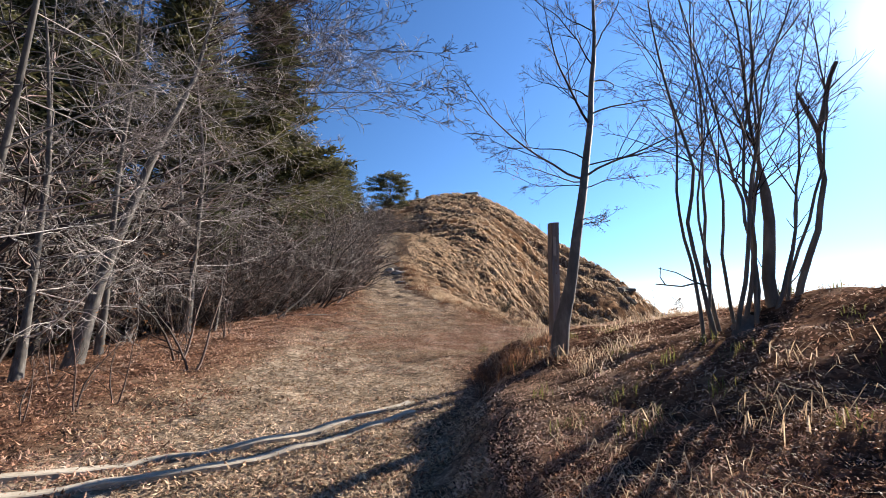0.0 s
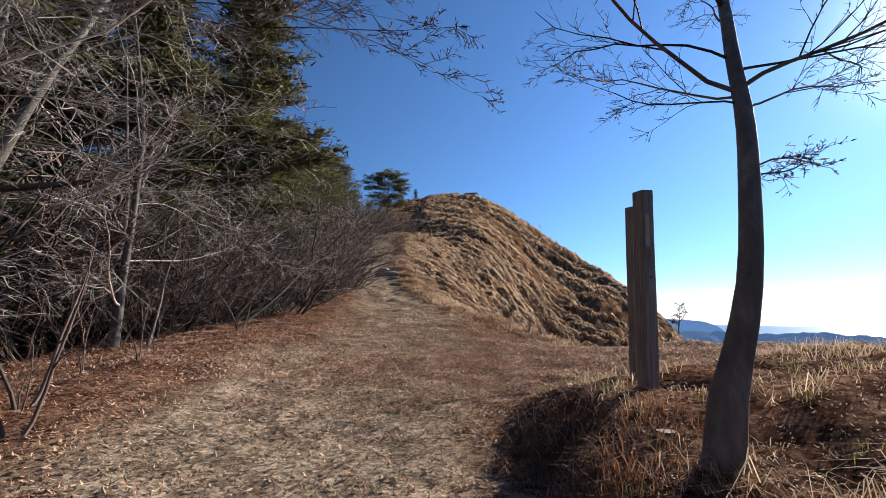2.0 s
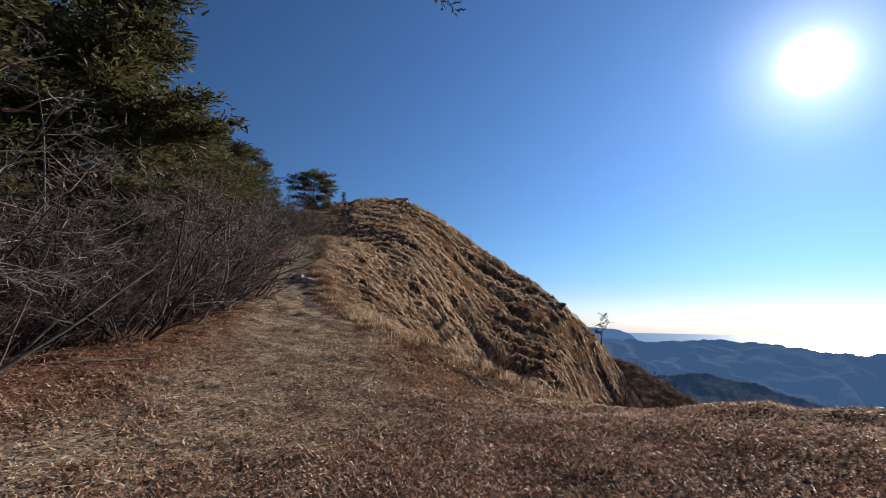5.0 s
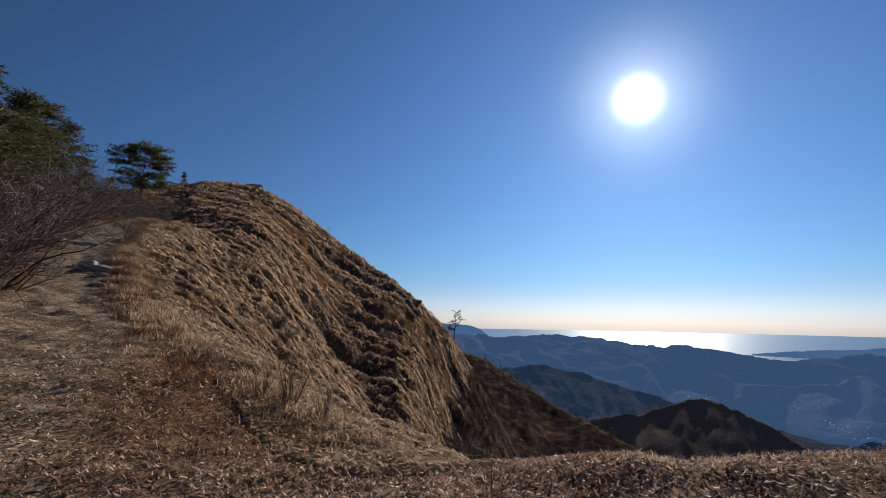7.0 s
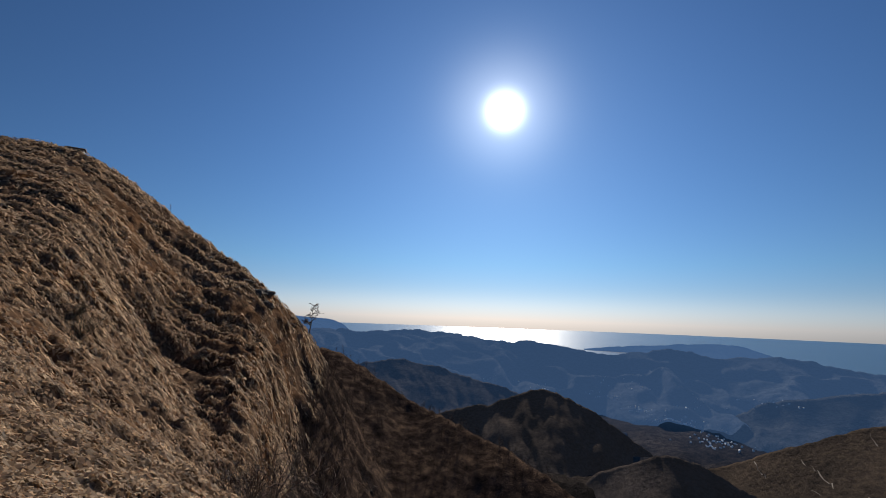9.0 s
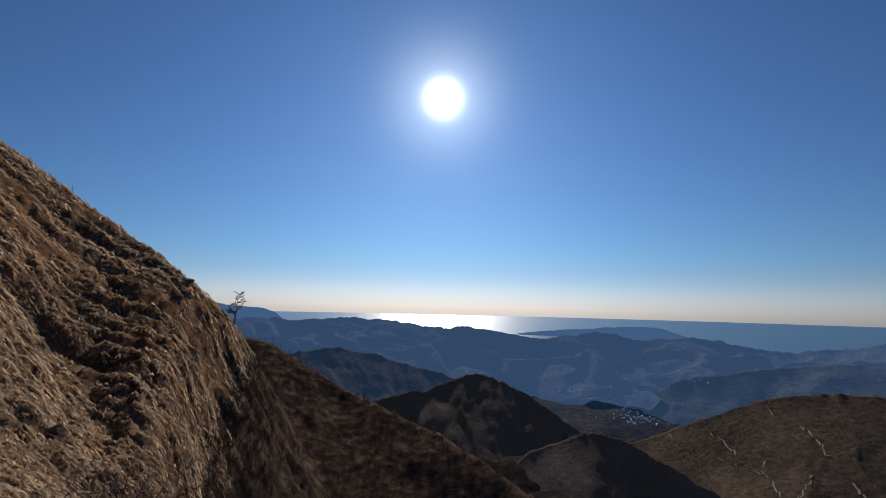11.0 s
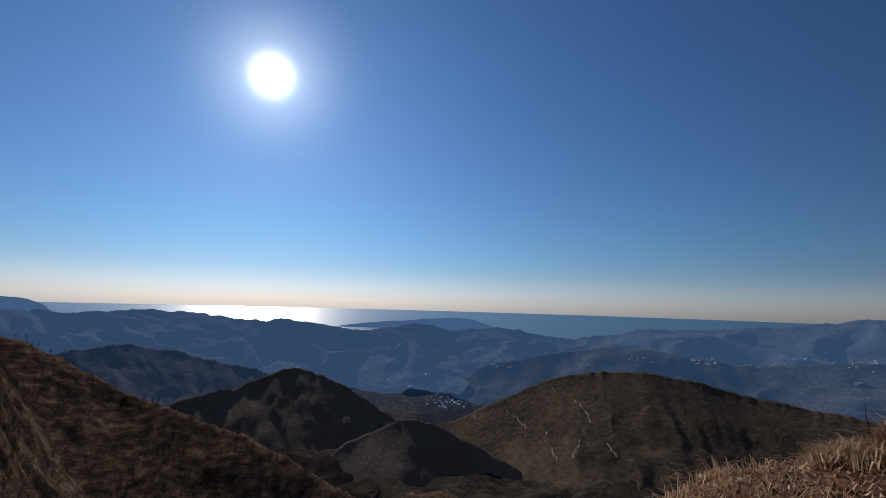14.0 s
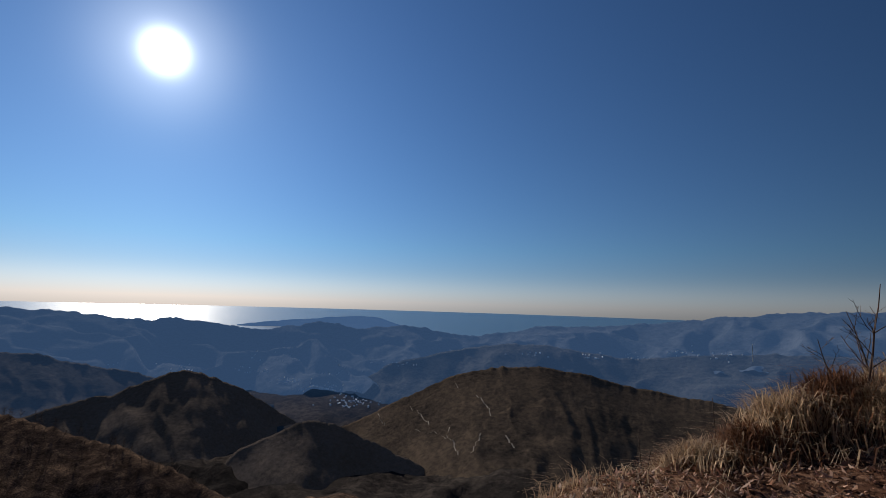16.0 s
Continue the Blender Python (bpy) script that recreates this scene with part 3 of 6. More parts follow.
def twigs(rng, out, path, radii, level, spec, least=0.0024):
    """Side shoots along a limb, and theirs in turn."""
    if level >= len(spec):
        return
    count, ratio, spread, wander, lift, segs, sides = spec[level]
    total = np.linalg.norm(np.diff(path, axis=0), axis=1).sum()
    for k in range(count):
        t = rng.uniform(0.18, 0.98)
        f = t * (len(path) - 1)
        i = min(int(f), len(path) - 2)
        at = path[i] + (path[i + 1] - path[i]) * (f - i)
        along = unit(path[i + 1] - path[i])
        side = rng.normal(0, 1, 3)
        side = unit(side - along * side.dot(along))
        side[2] *= 0.6
        d = unit(along * (1 - spread) + side * spread)
        ln = total * ratio * (1.15 - 0.75 * t) * rng.uniform(0.6, 1.25)
        r0 = max(radii[i] * rng.uniform(0.4, 0.62), least)
        pp, rr = limb(rng, at, d, ln, r0, segs, wander, lift)
        out.tube(pp, rr, sides)
        twigs(rng, out, pp, rr, level + 1, spec, least)


BARK = [(0.3, (0.045, 0.039, 0.035)), (0.5, (0.105, 0.093, 0.084)), (0.7, (0.24, 0.22, 0.20))]
MAT_BARK = simple_mat("grey_beech_bark", BARK, 14, 0.85, 0.01, stretch=(1, 1, 0.35))
MAT_TWIG = simple_mat("pale_bare_twigs", [(0.3, (0.13, 0.108, 0.097)), (0.55, (0.34, 0.30, 0.275)), (0.75, (0.62, 0.58, 0.54))], 5, 0.7, vary=0.7)
MAT_TWIG_MID = simple_mat("greyish_brown_twigs", [(0.3, (0.07, 0.054, 0.049)), (0.55, (0.19, 0.152, 0.138)), (0.75, (0.46, 0.40, 0.37))], 5, 0.7, vary=0.85, sparse=True)
MAT_TWIG_DARK = simple_mat("brown_bare_twigs", [(0.3, (0.045, 0.029, 0.025)), (0.6, (0.17, 0.12, 0.10))], 5, 0.75, vary=0.8, sparse=True)
MAT_BARK_MID = simple_mat("smooth_grey_bark", [(0.3, (0.06, 0.05, 0.045)), (0.5, (0.14, 0.12, 0.105)), (0.7, (0.30, 0.265, 0.235))], 9, 0.7, 0.006, stretch=(1, 1, 0.4))
MAT_BARK_DARK = simple_mat("dark_rough_bark", [(0.3, (0.05, 0.042, 0.037)), (0.6, (0.17, 0.145, 0.125))], 12, 0.9, 0.012, stretch=(1, 1, 0.3))
MAT_PINE_BARK = simple_mat("pine_bark", [(0.3, (0.05, 0.034, 0.026)), (0.6, (0.15, 0.095, 0.065))], 9, 0.9, 0.02, stretch=(1, 1, 0.3))
MAT_NEEDLE = simple_mat("dark_pine_needles", [(0.3, (0.034, 0.033, 0.016)), (0.6, (0.12, 0.112, 0.048))], 3, 0.65, vary=0.6, thin=0.42)
MAT_NEEDLE_LIGHT = simple_mat("olive_needles", [(0.3, (0.035, 0.045, 0.016)), (0.6, (0.11, 0.115, 0.04))], 3, 0.65, vary=0.5, thin=0.3)
MAT_DRYLEAF = simple_mat("withered_leaves", [(0.3, (0.13, 0.05, 0.022)), (0.6, (0.34, 0.16, 0.07))], 4, 0.8, vary=0.5, thin=0.45)


def thing(name, x, y, label, category, group="", dz=-0.04):
    e = new(name)
    e.location = (x, y, zat(x, y) + dz)
    return tagged(e, label, category, group)


def bare_tree(name, seed, x, y, height, radius, lean, label, limbs=9, low=0.25, reach=0.55, rise=0.25, spec=None, mat=None, twig=None, bend=0.05, group="", azimuth=None, least=0.004):
    """Leafless broadleaved tree: one trunk, limbs from low upward, fine twigs."""
    rng = np.random.default_rng(seed)
    e = thing(name, x, y, label, "tree", group)
    trunk, crown = Bundle(), Bundle()
    tp, tr = limb(rng, (0, 0, 0), (lean[0], lean[1], 1), height, radius, 12, bend, 0.03, 0.12)
    tr[0] *= 1.45
    tr[1] *= 1.08
    trunk.tube(tp, tr, 9)
    spec = spec or [(9, 0.42, 0.5, 0.10, 0.01, 6, 4), (7, 0.42, 0.5, 0.12, 0.0, 5, 3), (4, 0.45, 0.5, 0.14, 0.0, 3, 3)]
    for k in range(limbs):
        t = low + (0.97 - low) * (k + rng.uniform(0, 0.8)) / limbs
        f = t * 12
        i = min(int(f), 11)
        at = tp[i] + (tp[i + 1] - tp[i]) * (f - i)
        a = rng.uniform(0, 2 * math.pi) if azimuth is None else radians(azimuth[0] + rng.uniform(-1, 1) * azimuth[1])
        d = np.array([math.sin(a), math.cos(a), rise + 0.5 * t * rng.uniform(0.4, 1.2)])
        ln = height * reach * (1.1 - 0.65 * t) * rng.uniform(0.75, 1.2)
        pp, rr = limb(rng, at, d, ln, max(tr[i] * rng.uniform(0.16, 0.32), 2.2 * least), 9, 0.13, -0.005, 0.12)
        crown.tube(pp, rr, 5)
        twigs(rng, crown, pp, rr, 0, spec, least)
    trunk.build("trunk", mat or MAT_BARK, e)
    crown.build("crown", twig or MAT_TWIG, e)
    return e


def needle_clump(rng, out, at, size, n, flat=0.45):
    c = rng.normal(0, 1, (n, 3)) * np.array([size, size, size * flat]) * 0.5 + at
    d = rng.normal(0, 1, (n, 3))
    d[:, 2] = np.abs(d[:, 2]) * 0.5
    d /= np.linalg.norm(d, axis=1)[:, None]
    ln = size * rng.uniform(0.25, 0.5, n)[:, None]
    w = np.cross(d, rng.normal(0, 1, (n, 3)))
    w /= np.linalg.norm(w, axis=1)[:, None]
    w *= size * 0.045
    v = np.stack([c - w, c + w, c + d * ln + w * 0.4, c + d * ln - w * 0.4], 1).reshape(-1, 3)
    out.add(v, np.arange(n * 4).reshape(n, 4))


def needle_spray(rng, out, at, way, size, n):
    """A flat upswept spray of needles round the end of a twig."""
    way = unit(np.array([way[0], way[1], 0.0]))
    side = np.array([-way[1], way[0], 0.0])
    t, q = rng.uniform(-0.6, 0.6, n), rng.normal(0, 0.34, n)
    c = at + way * (t * size)[:, None] + side * (q * size * (0.9 - 0.6 * np.abs(t)))[:, None]
    c[:, 2] += rng.normal(0, 0.05 * size, n) + 0.10 * size * t
    d = way * 0.8 + side * np.sign(q)[:, None] * 0.7 + rng.normal(0, 0.35, (n, 3))
    d[:, 2] += 0.15
    d /= np.linalg.norm(d, axis=1)[:, None]
    ln = size * rng.uniform(0.16, 0.32, n)[:, None]
    w = np.cross(d, rng.normal(0, 1, (n, 3)))
    w /= np.linalg.norm(w, axis=1)[:, None]
    w *= size * 0.042
    v = np.stack([c - w, c + w, c + d * ln + w * 0.4, c + d * ln - w * 0.4], 1).reshape(-1, 3)
    out.add(v, np.arange(n * 4).reshape(n, 4))


def pine(name, seed, x, y, height, label, spread=0.3, low=0.3, clump=0.75, per=34, needles=None, group="", top_flat=False):
    """Pine with storeyed branches carrying flat sprays of needles."""
    rng = np.random.default_rng(seed)
    e = thing(name, x, y, label, "tree", group)
    trunk, crown = Bundle(), Bundle()
    tp, tr = limb(rng, (0, 0, 0), (rng.normal(0, .03), rng.normal(0, .03), 1), height, height * 0.017 + 0.04, 10, 0.03, 0.05, 0.15)
    trunk.tube(tp, tr, 8)
    whorls = int(4 + height * (1.5 if top_flat else 1.0))
    for k in range(whorls):
        t = low + (0.985 - low) * k / (whorls - 1)
        q = (t - low) / (1 - low)
        shape = (1 - q ** 2.2) * (0.72 + 0.28 * math.sin(2.3 * k)) if not top_flat else (0.25 + 0.75 * math.sin(math.pi * (0.22 + 0.66 * q)))
        for b in range(rng.integers(4, 7)):
            tb = min(t + rng.uniform(-0.5, 0.5) * (1 - low) / whorls, 0.985)
            i = min(int(tb * 10), 9)
            at = tp[i] + (tp[i + 1] - tp[i]) * (tb * 10 - i)
            a = rng.uniform(0, 2 * math.pi)
            ln = height * spread * max(shape, 0.14) * rng.uniform(0.55, 1.2)
            pp, rr = limb(rng, at, (math.sin(a), math.cos(a), rng.uniform(-0.12, 0.18) + (1.0 * q ** 2 if top_flat else 0.0)), ln, 0.05 * (1.2 - t), 6, 0.07, 0.035)
            trunk.tube(pp, rr, 3)
            for f in np.linspace(2.0, 6.0, max(2, int(ln / (clump * 0.6)))):
                j = min(int(f), 5)
                way = pp[j + 1] - pp[j]
                c = pp[j] + way * (f - j)
                side = np.array([-way[1], way[0], 0.0]) / (np.linalg.norm(way) + 1e-9)
                for g in (-1, 0, 1):
                    off = side * g * clump * 0.45 * (1.1 - 0.12 * f)
                    needle_spray(rng, crown, c + off + rng.normal(0, 0.06 * clump, 3), way + side * g * 0.6 * np.linalg.norm(way), clump * rng.uniform(0.7, 1.2), per)
    trunk.build("trunk", MAT_PINE_BARK, e)
    crown.build("crown", needles or MAT_NEEDLE, e, smooth=False)
    return e


def umbrella_pine(name, seed, x, y, height, label):
    """Old pine: bare bole, spreading limbs, a rounded crown of flat needle pads."""
    rng = np.random.default_rng(seed)
    e = thing(name, x, y, label, "tree")
    trunk, crown = Bundle(), Bundle()
    tp, tr = limb(rng, (0, 0, 0), (0.05, 0, 1), height * 0.86, 0.24, 10, 0.04, 0.05, 0.2)
    trunk.tube(tp, tr, 8)
    for k in range(120):
        a, h = rng.uniform(0, 2 * math.pi), rng.uniform(-1.25, 1.0)
        wide = math.sqrt(max(1 - (max(h, -0.6) * 0.93) ** 2, 0.1)) * rng.uniform(0.45, 1.08)
        c = np.array([math.sin(a) * wide * height * 0.43, math.cos(a) * wide * height * 0.43, height * (0.66 + 0.33 * h)])
        f = np.clip((c[2] - 0.22 * wide * height) / (height * 0.86), 0.3, 0.97) * 10
        i = min(int(f), 9)
        at = tp[i] + (tp[i + 1] - tp[i]) * (f - i)
        s = np.linspace(0, 1, 5)[:, None]
        path = at * (1 - s) + c * s + np.array([0, 0, -0.5]) * (s * (1 - s))
        trunk.tube(path, 0.06 * (1.1 - s[:, 0]), 3)
        way = c - at
        for g in range(4):
            needle_spray(rng, crown, c + rng.normal(0, 0.45, 3) * np.array([1, 1, 0.25]), way + rng.normal(0, 1.2, 3), rng.uniform(1.4, 2.2), 26)
    trunk.build("trunk", MAT_PINE_BARK, e)
    crown.build("crown", MAT_NEEDLE, e, smooth=False)
    return e


def shrub(name, seed, x, y, height, stems, label, category="shrub", spread=0.35, spec=None, mat=None, group="", leaves=0, radius=0.018, wander=0.08, least=0.0024):
    """Many-stemmed leafless shrub."""
    rng = np.random.default_rng(seed)
    e = thing(name, x, y, label, category, group)
    out, leaf = Bundle(), Bundle()
    spec = spec or [(7, 0.4, 0.42, 0.12, 0.02, 4, 3), (5, 0.42, 0.5, 0.14, 0.0, 3, 3)]
    for k in range(stems):
        a = rng.uniform(0, 2 * math.pi)
        s0 = rng.uniform(0, spread * 0.25 * height, 1)[0]
        pp, rr = limb(rng, (math.sin(a) * s0, math.cos(a) * s0, -0.05), (math.sin(a) * spread, math.cos(a) * spread, 1), height * rng.uniform(0.6, 1.1), radius * rng.uniform(0.6, 1.3), 7, wander, 0.02, 0.2)
        out.tube(pp, rr, 4)
        twigs(rng, out, pp, rr, 0, spec, least)
        for q in range(leaves):
            c = pp[rng.integers(1, len(pp))] + rng.normal(0, 0.12 * height, 3)
            needle_clump(rng, leaf, c, 0.12, 3, 1.0)
    out.build("twig_mass", mat or MAT_TWIG, e)
    if leaves:
        leaf.build("withered_foliage", MAT_DRYLEAF, e, "rusty withered leaves", smooth=False)
    return e


# wood on the shady side of the trail
OVER = [(11, 0.42, 0.45, 0.19, 0.0, 7, 3), (8, 0.44, 0.5, 0.22, -0.012, 4, 3), (4, 0.48, 0.5, 0.22, -0.012, 2, 3)]
DEEP = [(9, 0.42, 0.5, 0.20, 0.0, 4, 3), (5, 0.44, 0.5, 0.22, 0.0, 3, 3), (2, 0.5, 0.5, 0.14, 0.0, 1, 3)]
REACH = [(15, 0.24, 0.5, 0.16, 0.01, 6, 3), (7, 0.42, 0.5, 0.18, 0.0, 4, 3), (3, 0.48, 0.5, 0.2, 0.0, 2, 3)]
WOOD = "bare trees of the wood"
beech = bare_tree("beech_tree", 3, -6.1, 6.2, 10.5, 0.06, (0.10, 0.06), "grey bare beech with long branches reaching over the trail", limbs=15, low=0.20, reach=0.56, rise=0.12, spec=OVER, group=WOOD, azimuth=(48, 78))
bare_tree("beech_tree", 4, -6.9, 9.8, 11.0, 0.065, (0.10, 0.0), "grey bare beech with fine drooping twigs beside the trail", limbs=15, low=0.10, reach=0.48, rise=0.08, spec=OVER, group=WOOD, azimuth=(112, 60))
beech_c = bare_tree("beech_tree", 5, -8.6, 7.6, 11.0, 0.10, (0.04, 0.03), "tall bare beech deeper in the leaf-strewn wood", limbs=16, low=0.08, reach=0.42, rise=0.12, spec=DEEP, group=WOOD)

beech_d = bare_tree("beech_tree", 7, -7.2, 13.6, 9.6, 0.10, (0.08, 0.0), "slim bare beech with drooping twigs in the wood", limbs=15, low=0.10, reach=0.5, rise=0.08, spec=DEEP, group=WOOD, azimuth=(85, 100), least=0.006)

bare_tree("beech_tree", 6, -6.5, 8.6, 9.8, 0.12, (0.08, 0.02), "bare beech whose long limbs hang across the whole trail", limbs=22, low=0.60, reach=0.92, rise=0.30, spec=REACH, group=WOOD, azimuth=(80, 12), least=0.008, twig=MAT_TWIG_DARK)


def put(ob, x, y, turn=0, scale=1.0, dz=-0.04):
    m = pose(x, y, zat(x, y) + dz, 0, 0, turn)
    c = copy_thing(ob, m)
    c.scale = (scale, scale, scale)
    return c


for x, y, turn, sc, src in [(-10.5, 12.5, 140, 0.95, beech_c), (-9.2, 16.5, 60, 0.9, beech_c), (-12.5, 17.0, 200, 1.0, beech_c), (-6.2, 3.3, -5, 0.95, beech_d),
                            (-11.8, 9.0, 250, 1.05, beech_c), (-14.5, 12.5, 300, 1.0, beech_c), (-7.6, 19.5, 15, 0.66, beech_d), (-9.4, 4.6, 35, 0.8, beech_c), (-13.0, 5.5, 75, 1.0, beech_c), (-6.6, 7.6, 30, 0.72, beech_d), (-10.5, 21, 170, 0.8, beech_c)]:
    put(src, x, y, turn, sc)

pine_a = pine("pine_tree", 11, -9.7, 25.5, 17.0, "tall dark pine with layered ragged branches at the wood edge", 0.23, 0.16, 1.2, 34, group="pines of the wood")
pine_b = pine("pine_tree", 12, -10.6, 34.0, 11.5, "dark green pine behind the grey thicket", 0.29, 0.16, 1.2, 13, group="pines of the wood")
for x, y, turn, sc, src in [(-12.0, 21.0, 50, 0.95, pine_a), (-14.0, 29.0, 120, 1.2, pine_b), (-16.5, 23.0, 200, 0.95, pine_a), (-12.2, 45.0, 80, 1.0, pine_b), (-18.0, 17.5, 10, 1.3, pine_b), (-14.4, 57.0, 160, 0.8, pine_b),
                            (-16.0, 40.0, 33, 0.9, pine_a), (-20.0, 13.0, 170, 0.95, pine_a), (-12.8, 38.0, 280, 1.05, pine_b), (-17.0, 68.0, 10, 0.65, pine_b), (-15.5, 15.0, 130, 1.05, pine_b), (-21, 8, 15, 1.2, pine_b), (-17.0, 9.8, 15, 1.15, pine_b), (-14.2, 66.0, 40, 1.0, pine_b), (-16.5, 77.0, 95, 0.9, pine_b), (-14.4, 52.0, 77, 1.05, pine_b), (-18.5, 103.0, 20, 0.7, pine_b), (-15.6, 80.0, 120, 1.0, pine_b), (-16.4, 92.0, 45, 0.75, pine_b), (-15.6, 103.0, 200, 0.6, pine_b), (-18.0, 71.0, 250, 1.1, pine_b), (-14.6, 60.0, 310, 1.0, pine_b), (-13.6, 48.0, 15, 0.95, pine_b), (-12.4, 31.0, 77, 1.15, pine_b), (-13.5, 36.0, 10, 1.4, pine_b), (-16.5, 47.0, 140, 1.15, pine_b), (-18.0, 36.0, 5, 1.5, pine_b), (-15.0, 19.0, 99, 1.3, pine_b), (-19.5, 22.0, 222, 1.6, pine_b), ]:
    put(src, x, y, turn, sc)
juniper = pine("young_conifer", 13, -7.6, 24.0, 4.6, "olive-green young conifer among bare bushes", 0.30, 0.03, 0.55, 11, MAT_NEEDLE_LIGHT, "young conifers")
for x, y, turn, sc in [(-8.8, 29.5, 40, 1.1), (-9.6, 20.5, 90, 1.3), (-11.5, 15.0, 10, 1.25), (-9.9, 35.0, 150, 1.0), (-13.0, 25.0, 240, 1.4), (-13.2, 10.5, 300, 1.1), (-8.2, 18.0, 200, 0.9), (-16.0, 7.0, 20, 1.3)]:
    put(juniper, x, y, turn, sc)

# grey thicket along the trail
THICK = "bushes of the grey thicket"
FINE = [(7, 0.5, 0.6, 0.22, 0.05, 5, 3), (4, 0.5, 0.62, 0.22, 0.03, 3, 3)]
LOOSE = [(6, 0.5, 0.6, 0.22, 0.05, 4, 3), (3, 0.5, 0.62, 0.22, 0.02, 3, 3)]
bush_a = shrub("bare_bush", 21, -5.2, 19.5, 3.4, 15, "grey leafless bush at the edge of the trail", spread=0.8, group=THICK, spec=FINE, mat=MAT_TWIG_MID, wander=0.15, least=0.008, radius=0.03)
bush_b = shrub("bare_bush", 22, -5.9, 24.5, 4.2, 17, "dense grey thicket bush beside the trail", spread=0.65, group=THICK, mat=MAT_TWIG_MID, spec=FINE, wander=0.15, least=0.008, radius=0.03)
bush_c = shrub("bare_bush", 23, -6.8, 17.0, 3.2, 14, "brown leafless bush under the trees", spread=0.75, mat=MAT_TWIG_DARK, group=THICK, spec=FINE, wander=0.15, least=0.008, radius=0.03)
rng = np.random.default_rng(5)
bush_d = shrub("bare_bush", 24, -7.4, 31.0, 3.8, 12, "greyish-brown leafless bush of the far thicket", spread=0.75, group=THICK, mat=MAT_TWIG_MID, spec=LOOSE, wander=0.16, least=0.012, radius=0.034)
bush_e = shrub("bare_bush", 25, -8.4, 33.0, 3.4, 12, "dark brown leafless bush of the far thicket", spread=0.8, group=THICK, mat=MAT_TWIG_DARK, spec=LOOSE, wander=0.16, least=0.012, radius=0.034)
for k in range(25):
    y = 15.5 + 13 * k / 25 + rng.uniform(-0.6, 0.6)
    x = float(trail_x(y)) - 3.5 - rng.uniform(0, 3.0) - (1.0 if y < 22 else 0)
    put((bush_a, bush_c, bush_b, bush_c)[k % 4], x, y, rng.uniform(0, 360), rng.uniform(0.95, 1.5))
for k in range(60):
    y = 27 + 60 * (k / 60) ** 1.2 + rng.uniform(-1, 1)
    x = float(trail_x(y)) - 2.7 - rng.uniform(0, 1) ** 1.5 * 5.0
    put((bush_d, bush_e)[k % 2], x, y, rng.uniform(0, 360), rng.uniform(1.1, 1.8))
for k in range(26):
    put((bush_e, bush_d, bush_e)[k % 3], rng.uniform(-13, -6.8), rng.uniform(6.5, 22), rng.uniform(0, 360), rng.uniform(0.6, 1.0))
# many-stemmed young growth filling the depth of the wood
for k in range(42):
    put((bush_d, bush_e)[k % 2], rng.uniform(-24, -9.5), rng.uniform(7, 34), rng.uniform(0, 360), rng.uniform(1.7, 2.9))

# pale stems leaning out of the thicket
for k, (x, y, lx, ly, h) in enumerate([(-5.3, 15.2, 0.9, 0.9, 3.6), (-6.4, 17.4, 0.7, 0.3, 4.2), (-5.6, 20.0, 0.6, -0.2, 3.6), (-6.6, 23.5, -0.5, 0.1, 4.6), (-6.2, 13.2, -0.3, 0.8, 3.8)]):
    bare_tree("leaning_stem", 130 + k, x, y, h, 0.035, (lx, ly), "pale bare stem leaning out of the thicket", limbs=7, low=0.3, reach=0.35, rise=0.3, spec=LOOSE, mat=MAT_BARK_DARK, twig=MAT_TWIG_MID, bend=0.10, group="leaning stems")

# saplings with withered leaves on the wood floor
sapling = shrub("beech_sapling", 31, -3.7, 5.0, 1.3, 2, "thin beech sapling holding rusty withered leaves", "sapling", 0.3, [(6, 0.4, 0.5, 0.12, 0.03, 4, 3), (3, 0.4, 0.5, 0.1, 0.0, 3, 3)], MAT_TWIG_DARK, "saplings on the wood floor", 5, 0.014, 0.12)
for x, y, sc in [(-3.7, 7.2, 1.5), (-3.65, 5.5, 0.8), (-3.9, 4.6, 0.6), (-4.9, 14.6, 1.5), (-4.4, 8.1, 1.7)]:
    put(sapling, x, y, 70 * sc, sc)
for k in range(26):
    put(sapling, rng.uniform(-9.5, -4.2), rng.uniform(4.6, 14.5), rng.uniform(0, 360), rng.uniform(0.5, 1.3))

